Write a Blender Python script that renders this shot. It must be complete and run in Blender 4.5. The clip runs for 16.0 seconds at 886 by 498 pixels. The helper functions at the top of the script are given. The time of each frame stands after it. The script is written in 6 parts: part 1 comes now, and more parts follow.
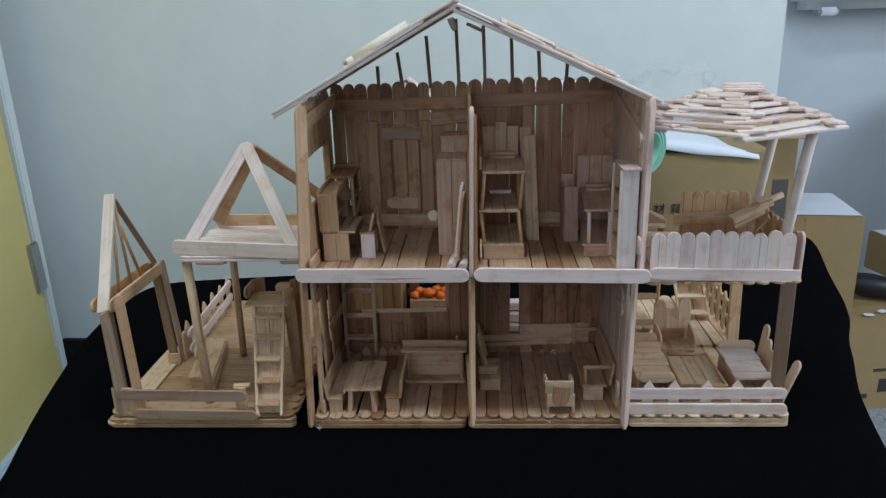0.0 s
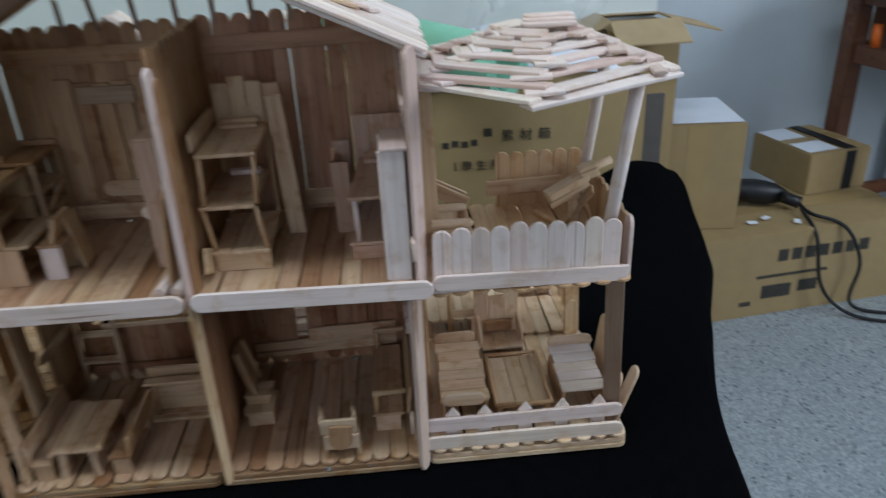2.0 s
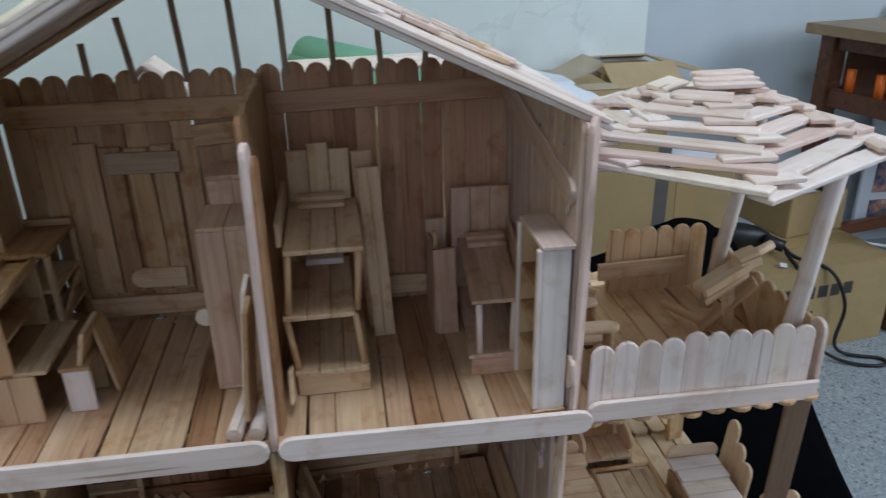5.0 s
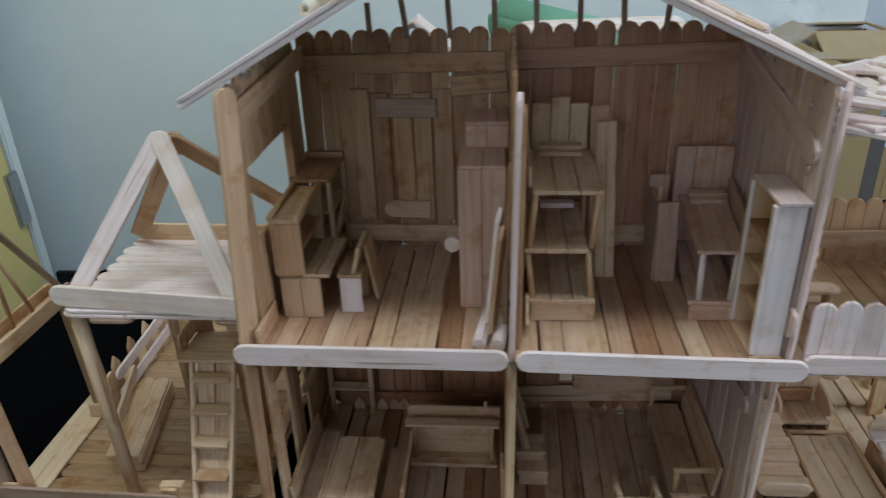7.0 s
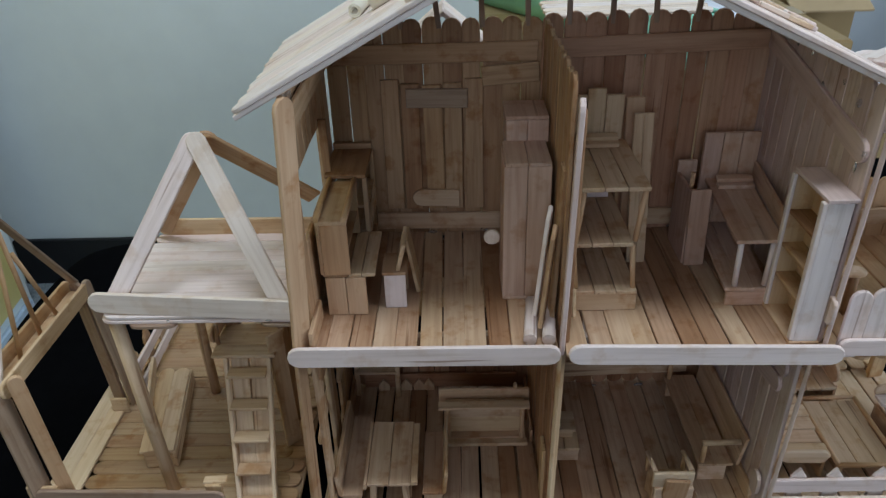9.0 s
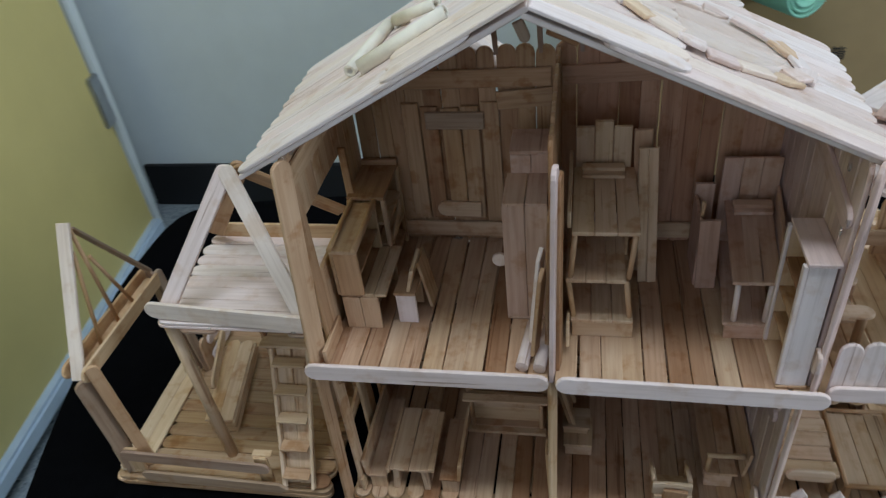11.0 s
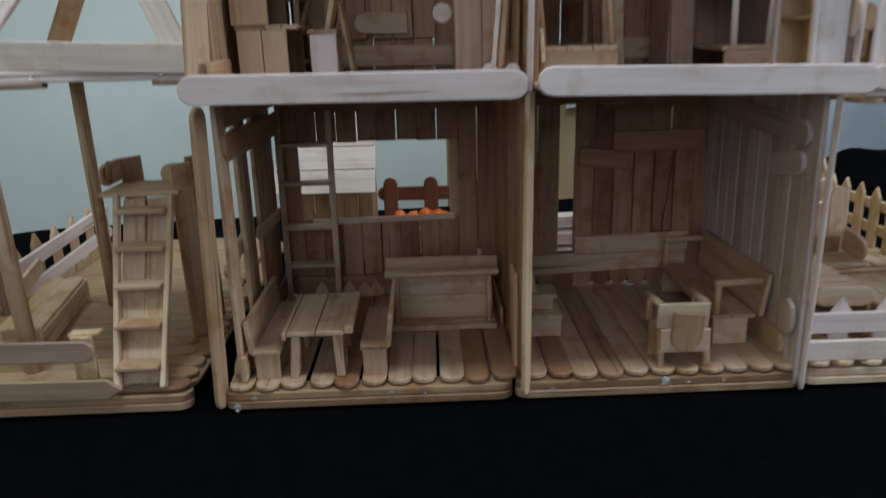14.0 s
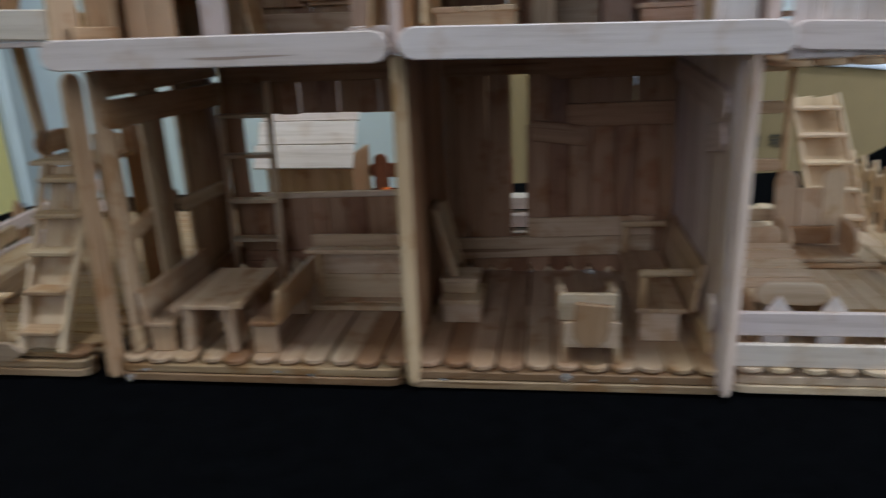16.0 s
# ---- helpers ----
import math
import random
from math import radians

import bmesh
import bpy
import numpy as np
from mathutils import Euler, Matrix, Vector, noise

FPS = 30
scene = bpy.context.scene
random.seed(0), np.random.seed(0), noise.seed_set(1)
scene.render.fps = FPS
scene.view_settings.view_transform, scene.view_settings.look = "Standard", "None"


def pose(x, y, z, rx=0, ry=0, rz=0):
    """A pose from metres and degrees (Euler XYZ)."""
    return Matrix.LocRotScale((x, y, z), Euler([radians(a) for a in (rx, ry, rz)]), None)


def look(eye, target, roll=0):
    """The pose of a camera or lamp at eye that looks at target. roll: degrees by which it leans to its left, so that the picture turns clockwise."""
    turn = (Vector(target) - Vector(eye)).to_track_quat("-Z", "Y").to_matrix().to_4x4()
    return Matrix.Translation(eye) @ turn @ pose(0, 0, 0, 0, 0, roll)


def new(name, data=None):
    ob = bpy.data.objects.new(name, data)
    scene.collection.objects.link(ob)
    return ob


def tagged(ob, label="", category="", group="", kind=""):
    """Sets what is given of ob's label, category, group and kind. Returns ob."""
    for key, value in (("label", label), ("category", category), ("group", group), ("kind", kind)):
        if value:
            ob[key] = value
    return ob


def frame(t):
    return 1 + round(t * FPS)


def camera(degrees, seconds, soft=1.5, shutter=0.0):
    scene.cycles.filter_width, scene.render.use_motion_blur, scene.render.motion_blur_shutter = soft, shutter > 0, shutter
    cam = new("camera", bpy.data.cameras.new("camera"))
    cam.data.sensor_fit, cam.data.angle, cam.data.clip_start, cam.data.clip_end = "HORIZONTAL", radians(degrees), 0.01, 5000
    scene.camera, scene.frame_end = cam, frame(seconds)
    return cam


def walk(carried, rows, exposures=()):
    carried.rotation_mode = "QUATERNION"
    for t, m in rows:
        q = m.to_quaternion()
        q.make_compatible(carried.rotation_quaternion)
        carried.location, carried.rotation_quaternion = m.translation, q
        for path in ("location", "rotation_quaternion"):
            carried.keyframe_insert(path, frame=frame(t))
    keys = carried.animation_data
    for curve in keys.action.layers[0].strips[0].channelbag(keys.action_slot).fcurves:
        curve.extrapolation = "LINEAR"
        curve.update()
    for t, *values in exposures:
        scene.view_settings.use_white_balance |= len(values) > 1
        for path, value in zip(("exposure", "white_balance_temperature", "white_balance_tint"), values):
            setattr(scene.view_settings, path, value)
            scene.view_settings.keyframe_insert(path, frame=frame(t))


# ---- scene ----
# Units are metres: the model is made of craft sticks 114 x 10 x 2 mm. x right, y away, z up from the cloth.
cam = camera(62.44, 16.0, soft=1.3, shutter=0.5)
ROWS = [
    (0, 0.0117, -0.4670, 0.2887, 71.91, 1.66, 2.67),
    (0.5, 0.0139, -0.4616, 0.2826, 71.07, 1.75, 2.19),
    (1, 0.0155, -0.4552, 0.2830, 70.82, 1.94, 1.92),
    (1.5, 0.0738, -0.4026, 0.2996, 68.18, 2.69, 0.24),
    (2, 0.1085, -0.3225, 0.2908, 64.15, 2.58, -4.74),
    (2.5, 0.0825, -0.2552, 0.2684, 62.58, 0.08, -13.76),
    (3, 0.0824, -0.2155, 0.2509, 64.76, -0.41, -18.86),
    (3.2, 0.0834, -0.2159, 0.2535, 65.47, -0.29, -19.66),
    (5.3, 0.0274, -0.2313, 0.2904, 66.45, 0.85, -7.13),
    (5.5, 0.0251, -0.2331, 0.2883, 66.00, 0.64, -5.99),
    (6, 0.0631, -0.2367, 0.2842, 64.81, 1.72, 1.31),
    (6.5, 0.0644, -0.2497, 0.2949, 64.54, 2.76, 4.60),
    (6.8, 0.0250, -0.2610, 0.2985, 63.80, 2.28, 4.97),
    (7, 0.0018, -0.2640, 0.2956, 64.08, 1.86, 4.59),
    (7.2, -0.0180, -0.2655, 0.2975, 63.55, 0.95, 2.95),
    (7.5, -0.0285, -0.2674, 0.2977, 63.36, 0.60, 1.23),
    (8, -0.0394, -0.2685, 0.3002, 63.05, 1.15, -0.01),
    (8.2, -0.0484, -0.2676, 0.3001, 63.24, 0.98, -0.43),
    (10.3, -0.0195, -0.2460, 0.3670, 52.54, 3.05, 2.41),
    (10.5, -0.0187, -0.2493, 0.3708, 52.50, 2.87, 2.41),
    (11, 0.0166, -0.2412, 0.3739, 53.00, 5.76, 9.08),
    (11.5, 0.0486, -0.2371, 0.3683, 53.98, 6.77, 13.48),
    (12, 0.0432, -0.2522, 0.3607, 55.32, 3.39, 9.58),
    (12.5, 0.0028, -0.2865, 0.2680, 58.01, 2.36, 2.85),
    (13, -0.0064, -0.2953, 0.1684, 71.78, 1.57, -1.28),
    (13.5, -0.0234, -0.3073, 0.1617, 76.56, 2.58, -1.44),
    (14, -0.0316, -0.2616, 0.1373, 73.79, 1.66, -1.51),
    (14.5, -0.0412, -0.2518, 0.1283, 72.45, 1.33, 0.10),
    (15, 0.0012, -0.2497, 0.1332, 72.97, 3.26, 8.06),
    (15.5, 0.0177, -0.2448, 0.1320, 72.63, 4.80, 13.86),
    (16, 0.0518, -0.2405, 0.1277, 72.74, 2.48, 7.82),
]
walk(cam, [(t, pose(x, y, z, rx, ry, rz)) for t, x, y, z, rx, ry, rz in ROWS], [(t, e, 5900, 10) for t, e in ((0, 0.07), (1.5, 0.0), (3, -0.17), (5.5, 0.0), (8, 0.0), (11.5, -0.12), (13, -0.02), (16, -0.03))])

# ---- light ----
world = bpy.data.worlds.new("world")
scene.world = world
world.use_nodes = True
wn = world.node_tree.nodes
sky = wn.new("ShaderNodeTexSky")
sky.sky_type, sky.sun_disc, sky.sun_elevation, sky.sun_rotation = "NISHITA", False, radians(40), radians(200)
world.node_tree.links.new(sky.outputs[0], wn["Background"].inputs[0])
wn["Background"].inputs[1].default_value = 0.1


def area_lamp(name, eye, target, sx, sy, watts, colour):
    data = bpy.data.lights.new(name, "AREA")
    data.shape, data.size, data.size_y, data.energy, data.color = "RECTANGLE", sx, sy, watts, colour
    ob = new(name, data)
    ob.matrix_world = look(eye, target)
    return ob


FLOOR, WALL_Y, DOOR_X, RIGHT_X, REAR_Y, CEIL = -0.62, 1.24, -1.06, 2.7, -2.6, 2.0
# daylight through the window behind the camera, and the tube lights of the ceiling
area_lamp("window_light", (-0.5, REAR_Y + 0.05, 1.0), (-0.1, 0, 0.2), 1.1, 1.2, 6.8, (0.66, 0.75, 1.0))
area_lamp("side_window_light", (RIGHT_X - 0.03, -0.45, 0.85), (0.2, 0.05, 0.1), 1.4, 1.0, 39, (0.90, 0.95, 1.0))
area_lamp("tube_light", (0.1, -0.3, CEIL - 0.06), (0.1, -0.25, 0), 1.2, 0.3, 23, (0.82, 0.91, 1.0))


# ---- materials ----
def material(name, rough=0.6, metal=0.0, spec=0.5):
    m = bpy.data.materials.new(name)
    m.use_nodes = True
    n = m.node_tree.nodes
    b = n["Principled BSDF"]
    b.inputs["Roughness"].default_value, b.inputs["Metallic"].default_value = rough, metal
    b.inputs["Specular IOR Level"].default_value = spec
    return m, n, m.node_tree.links, b


def ramp(n, stops):
    r = n.new("ShaderNodeValToRGB")
    while len(r.color_ramp.elements) < len(stops):
        r.color_ramp.elements.new(0.5)
    for e, (p, c) in zip(r.color_ramp.elements, stops):
        e.position, e.color = p, (*c, 1)
    return r


def mix(n, l, kind, fac, a, b):
    x = n.new("ShaderNodeMix")
    x.data_type, x.blend_type = "RGBA", kind
    for socket, v in ((x.inputs[0], fac), (x.inputs[6], a), (x.inputs[7], b)):
        if hasattr(v, "node"):
            l.new(v, socket)
        else:
            socket.default_value = v if isinstance(v, float) else (*v, 1)
    return x.outputs[2]


def noise_tex(n, l, vec, scale, detail=4.0, rough=0.55):
    t = n.new("ShaderNodeTexNoise")
    t.inputs["Scale"].default_value, t.inputs["Detail"].default_value, t.inputs["Roughness"].default_value = scale, detail, rough
    if vec is not None:
        l.new(vec, t.inputs["Vector"])
    return t


def bump(n, l, height, b, strength, distance):
    u = n.new("ShaderNodeBump")
    u.inputs["Strength"].default_value, u.inputs["Distance"].default_value = strength, distance
    l.new(height, u.inputs["Height"])
    l.new(u.outputs[0], b.inputs["Normal"])


def wood(name, pale, mid, dark, rough=0.62, spread=0.22, stain=0.35, scale=1.0):
    """Thin veneer sticks with grain along the local x axis; each stick has its own tone."""
    m, n, l, b = material(name, rough, 0.0, 0.35)
    tc, info = n.new("ShaderNodeTexCoord"), n.new("ShaderNodeObjectInfo")
    off = n.new("ShaderNodeVectorMath")
    off.operation = "SCALE"
    comb = n.new("ShaderNodeCombineXYZ")
    for k in range(3):
        l.new(info.outputs["Random"], comb.inputs[k])
    l.new(comb.outputs[0], off.inputs[0])
    off.inputs["Scale"].default_value = 3.7
    add = n.new("ShaderNodeVectorMath")
    add.operation = "ADD"
    l.new(tc.outputs["Object"], add.inputs[0])
    l.new(off.outputs[0], add.inputs[1])
    mp = n.new("ShaderNodeMapping")
    mp.inputs["Scale"].default_value = (22 * scale, 420 * scale, 420 * scale)
    l.new(add.outputs[0], mp.inputs["Vector"])
    grain = noise_tex(n, l, mp.outputs[0], 1.0, 5, 0.6)
    mp2 = n.new("ShaderNodeMapping")
    mp2.inputs["Scale"].default_value = (16 * scale, 60 * scale, 60 * scale)
    l.new(add.outputs[0], mp2.inputs["Vector"])
    blot = noise_tex(n, l, mp2.outputs[0], 1.0, 3, 0.5)
    dark, pale = (tuple(q + (v - q) * 0.88 for v, q in zip(c, mid)) for c in (dark, pale))
    c = ramp(n, [(0.25, dark), (0.5, mid), (0.78, pale)])
    l.new(grain.outputs[0], c.inputs[0])
    r2 = ramp(n, [(0.35, (0.72, 0.62, 0.52)), (0.62, (1, 1, 1))])
    l.new(blot.outputs[0], r2.inputs[0])
    base = mix(n, l, "MULTIPLY", stain, c.outputs[0], r2.outputs[0])
    r3 = ramp(n, [(0.0, (1 - spread, 1 - spread * 1.35, 1 - spread * 1.6)), (0.25, (1, 0.93, 0.9)), (0.6, (1, 1, 1)), (1.0, (1.0, 0.95, 0.84))])
    l.new(info.outputs["Random"], r3.inputs[0])
    base = mix(n, l, "MULTIPLY", 1.0, base, r3.outputs[0])
    # old glue stains, and hairline cracks along the grain
    spots = noise_tex(n, l, add.outputs[0], 75 * scale, 4, 0.6)
    r5 = ramp(n, [(0.54, (1, 1, 1)), (0.66, (0.74, 0.58, 0.40))])
    l.new(spots.outputs[0], r5.inputs[0])
    base = mix(n, l, "MULTIPLY", min(1.0, stain * 1.5), base, r5.outputs[0])
    mp3 = n.new("ShaderNodeMapping")
    mp3.inputs["Scale"].default_value = (9 * scale, 300 * scale, 300 * scale)
    l.new(add.outputs[0], mp3.inputs["Vector"])
    lines = noise_tex(n, l, mp3.outputs[0], 1.0, 2, 0.5)
    r6 = ramp(n, [(0.69, (1, 1, 1)), (0.725, (0.5, 0.4, 0.33))])
    l.new(lines.outputs[0], r6.inputs[0])
    base = mix(n, l, "MULTIPLY", 0.8, base, r6.outputs[0])
    l.new(base, b.inputs["Base Color"])
    r4 = ramp(n, [(0.36, (rough - 0.2,) * 3), (0.55, (rough + 0.06,) * 3)])
    l.new(blot.outputs[0], r4.inputs[0])
    l.new(r4.outputs[0], b.inputs["Roughness"])
    bump(n, l, grain.outputs[0], b, 0.2, 0.0003)
    return m


WOOD = wood("birch_stick_wood", (0.68, 0.52, 0.345), (0.60, 0.435, 0.268), (0.44, 0.29, 0.155), spread=0.34, stain=0.5)
PLANK = wood("floor_stick_wood", (0.63, 0.46, 0.305), (0.545, 0.375, 0.235), (0.38, 0.23, 0.13), spread=0.42, stain=0.5)
# inner walls: shade and warm bounce light are put into these browns
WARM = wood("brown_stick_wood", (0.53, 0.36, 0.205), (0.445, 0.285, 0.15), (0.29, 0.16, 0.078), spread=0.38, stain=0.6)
SHADED_RUSSET = wood("shaded_russet_wood", (0.47, 0.285, 0.16), (0.39, 0.215, 0.115), (0.25, 0.12, 0.058), spread=0.38, stain=0.6)
PINK = wood("pink_brown_stick_wood", (0.63, 0.455, 0.345), (0.55, 0.38, 0.275), (0.41, 0.255, 0.17), spread=0.2, stain=0.4)
RED = wood("reddish_stick_wood", (0.57, 0.365, 0.23), (0.485, 0.29, 0.172), (0.31, 0.16, 0.088), spread=0.40, stain=0.5)
FRESH = wood("pale_stick_wood", (0.82, 0.73, 0.68), (0.76, 0.665, 0.61), (0.61, 0.51, 0.44), spread=0.17, stain=0.24)
DECKW = wood("cream_deck_wood", (0.75, 0.60, 0.43), (0.68, 0.52, 0.35), (0.55, 0.39, 0.24), spread=0.2, stain=0.4)
# on the right walls this pale lilac tint stands in for window light
ROSE = wood("rosy_pale_wood", (0.71, 0.585, 0.53), (0.64, 0.515, 0.46), (0.48, 0.355, 0.295), spread=0.2, stain=0.3)
GREYED = wood("greyed_stick_wood", (0.41, 0.31, 0.23), (0.345, 0.25, 0.175), (0.24, 0.16, 0.105), spread=0.25)
YARD = wood("dark_yard_wood", (0.47, 0.33, 0.195), (0.39, 0.262, 0.145), (0.27, 0.165, 0.082), spread=0.3, stain=0.6)
HONEY = wood("honey_coloured_wood", (0.68, 0.48, 0.28), (0.60, 0.40, 0.22), (0.48, 0.30, 0.15), spread=0.15)
BROWN = wood("brown_stained_wood", (0.26, 0.10, 0.04), (0.20, 0.075, 0.03), (0.13, 0.045, 0.018), spread=0.2)
DESK = wood("dark_varnished_wood", (0.17, 0.075, 0.04), (0.125, 0.052, 0.028), (0.075, 0.03, 0.016), rough=0.4, scale=0.12)


def plain(name, colour, rough=0.6, vary=0.12, scale=60.0, relief=0.0, metal=0.0, spec=0.4):
    m, n, l, b = material(name, rough, metal, spec)
    tc = n.new("ShaderNodeTexCoord")
    a, f = noise_tex(n, l, tc.outputs["Object"], scale, 4), noise_tex(n, l, tc.outputs["Object"], scale * 0.13, 3)
    lo = tuple(v * (1 - vary) for v in colour)
    c = ramp(n, [(0.3, lo), (0.7, colour)])
    l.new(a.outputs[0], c.inputs[0])
    r = ramp(n, [(0.3, (1 - vary,) * 3), (0.7, (1, 1, 1))])
    l.new(f.outputs[0], r.inputs[0])
    l.new(mix(n, l, "MULTIPLY", 1.0, c.outputs[0], r.outputs[0]), b.inputs["Base Color"])
    if relief:
        bump(n, l, a.outputs[0], b, 0.4, relief)
    return m


CLOTH = plain("black_cloth", (0.0036, 0.0037, 0.0043), 1.0, 0.35, 900, 0.0006, spec=0.01)
PAINT = plain("grey_green_wall_paint", (0.70, 0.75, 0.73), 0.75, 0.05, 14, 0.0006)
PAINT_R = plain("white_wall_paint", (0.56, 0.60, 0.62), 0.75, 0.06, 10, 0.0006)
YELLOW = plain("yellow_door_paint", (0.68, 0.57, 0.215), 0.5, 0.06, 8)
METAL = plain("brushed_metal", (0.55, 0.57, 0.6), 0.35, 0.15, 90, metal=1.0)
STEEL = plain("pale_blue_painted_strip", (0.56, 0.68, 0.80), 0.3, 0.12, 25)
CARD = plain("cardboard", (0.34, 0.24, 0.11), 0.8, 0.1, 30, 0.0002)
CARD_IN = plain("raw_cardboard", (0.46, 0.34, 0.19), 0.85, 0.1, 30)
TAPE = plain("packing_tape", (0.36, 0.25, 0.11), 0.25, 0.08, 20)
BLACK = plain("black_plastic", (0.012, 0.012, 0.013), 0.45, 0.2, 80)
INK = plain("black_print", (0.05, 0.045, 0.035), 0.8, 0.3, 200)
PAPER = plain("white_paper", (0.74, 0.77, 0.83), 0.8, 0.05, 20)
GREEN = plain("mint_green_foam", (0.28, 0.60, 0.42), 0.7, 0.12, 30)
ORANGE = plain("orange_clay", (0.85, 0.17, 0.015), 0.5, 0.25, 120, 0.0005)
LIME = plain("lime_paper", (0.45, 0.75, 0.1), 0.7, 0.05)
WHITE = plain("white_plastic", (0.72, 0.74, 0.75), 0.45, 0.05, 20)
FOAM = plain("cream_rolled_paper", (0.87, 0.80, 0.64), 0.75, 0.1, 200, 0.0003)
def photo(name, tones):
    """A glossy print: soft patches of a few colours."""
    m, n, l, b = material(name, 0.3, 0.0, 0.5)
    tc = n.new("ShaderNodeTexCoord")
    t = noise_tex(n, l, tc.outputs["Object"], 26, 5, 0.62)
    r = ramp(n, [(0.32 + 0.13 * k, c) for k, c in enumerate(tones)])
    l.new(t.outputs[0], r.inputs[0])
    l.new(r.outputs[0], b.inputs["Base Color"])
    return m


PHOTO = [photo("printed_photo", c) for c in (((0.05, 0.03, 0.02), (0.45, 0.17, 0.08), (0.62, 0.34, 0.2), (0.8, 0.7, 0.6)), ((0.06, 0.05, 0.02), (0.32, 0.26, 0.06), (0.5, 0.3, 0.1), (0.6, 0.5, 0.3)), ((0.02, 0.025, 0.04), (0.14, 0.14, 0.2), (0.5, 0.25, 0.18), (0.7, 0.65, 0.65)), ((0.015, 0.02, 0.01), (0.05, 0.08, 0.03), (0.38, 0.14, 0.08), (0.3, 0.38, 0.12)))]


def terrazzo():
    m, n, l, b = material("terrazzo", 0.35, 0.0, 0.5)
    tc = n.new("ShaderNodeTexCoord")
    v = n.new("ShaderNodeTexVoronoi")
    v.inputs["Scale"].default_value = 190
    l.new(tc.outputs["Object"], v.inputs["Vector"])
    r = ramp(n, [(0.0, (0.06, 0.075, 0.085)), (0.12, (0.13, 0.15, 0.165)), (0.17, (0.24, 0.27, 0.285)), (0.6, (0.31, 0.345, 0.36)), (1.0, (0.42, 0.45, 0.465))])
    l.new(v.outputs["Color"], r.inputs[0])
    f = noise_tex(n, l, tc.outputs["Object"], 240, 3)
    r2 = ramp(n, [(0.36, (0.55, 0.6, 0.62)), (0.46, (1, 1, 1))])
    l.new(f.outputs[0], r2.inputs[0])
    l.new(mix(n, l, "MULTIPLY", 0.8, r.outputs[0], r2.outputs[0]), b.inputs["Base Color"])
    return m


TERRAZZO = terrazzo()


def clear(name, rough=0.08):
    m, n, l, b = material(name, rough, 0.0, 0.6)
    b.inputs["Base Color"].default_value = (0.95, 0.95, 0.93, 1)
    b.inputs["Transmission Weight"].default_value = 0.85
    b.inputs["IOR"].default_value = 1.4
    return m


SMEAR = clear("glue_smear", 0.12)
SMEAR.node_tree.nodes["Principled BSDF"].inputs["Alpha"].default_value = 0.22
TAN_GLUE = plain("yellowed_glue", (0.86, 0.70, 0.50), 0.3, 0.3, 90, 0.0008, spec=0.35)
TAN_GLUE.node_tree.nodes["Principled BSDF"].inputs["Alpha"].default_value = 0.13
GLUE = clear("hot_glue")
FILM = plain("clear_plastic", (0.85, 0.87, 0.88), 0.2, 0.1, 30, spec=0.7)
FILM.node_tree.nodes["Principled BSDF"].inputs["Alpha"].default_value = 0.1

# ---- builders ----
WM = {}
MESHES = {}
RNG = random.Random(7)


def register(ob, m, parent=None):
    WM[ob] = m.copy()
    if parent is not None:
        ob.parent = parent
        ob.matrix_basis = WM[parent].inverted() @ m
    else:
        ob.matrix_basis = m
    return ob


def thing(name, loc, label, category, group="", kind=""):
    ob = new(name)
    ob.empty_display_size = 0.01
    register(ob, Matrix.Translation(loc))
    return tagged(ob, label, category, group, kind)


def stick_mesh(L, W, T, ends, mat):
    """A flat stick along x: ends r rounded, s cut square, p pointed."""
    key = (round(L, 4), round(W, 4), round(T, 4), ends, mat.name)
    if key in MESHES:
        return MESHES[key]
    out = []
    for sgn, e in ((1, ends[1]), (-1, ends[0])):
        if e == "r":
            n = 7
            for k in range(n):
                a = -math.pi / 2 + math.pi * k / (n - 1)
                out.append((sgn * (L / 2 - W / 2 + W / 2 * math.cos(a)), sgn * W / 2 * math.sin(a)))
        elif e == "p":
            out += [(sgn * (L / 2 - W * 0.7), -sgn * W / 2), (sgn * L / 2, 0), (sgn * (L / 2 - W * 0.7), sgn * W / 2)]
        else:
            out += [(sgn * L / 2, -sgn * W / 2), (sgn * L / 2, sgn * W / 2)]
    n, c = len(out), min(0.0004, T * 0.24)
    verts = []
    for z, k in ((-T / 2, c), (-T / 2 + c, 0.0), (T / 2 - c, 0.0), (T / 2, c)):
        verts += [(x * (1 - 2 * k / L), y * (1 - 2 * k / W), z) for x, y in out]
    faces = [tuple(range(n))[::-1], tuple(range(3 * n, 4 * n))]
    faces += [(r * n + k, r * n + (k + 1) % n, (r + 1) * n + (k + 1) % n, (r + 1) * n + k) for r in range(3) for k in range(n)]
    me = bpy.data.meshes.new("stick")
    me.from_pydata(verts, [], faces)
    me.materials.append(mat)
    me.update()
    MESHES[key] = me
    return me


def dowel_mesh(L, R, mat, sides=10):
    key = ("d", round(L, 4), round(R, 4), mat.name, sides)
    if key in MESHES:
        return MESHES[key]
    ring = [(R * math.cos(2 * math.pi * k / sides), R * math.sin(2 * math.pi * k / sides)) for k in range(sides)]
    verts = [(-L / 2, y, z) for y, z in ring] + [(L / 2, y, z) for y, z in ring]
    faces = [tuple(range(sides))[::-1], tuple(range(sides, 2 * sides))] + [(k, (k + 1) % sides, sides + (k + 1) % sides, sides + k) for k in range(sides)]
    me = bpy.data.meshes.new("dowel")
    me.from_pydata(verts, [], faces)
    me.materials.append(mat)
    for p in me.polygons[2:]:
        p.use_smooth = True
    MESHES[key] = me
    return me


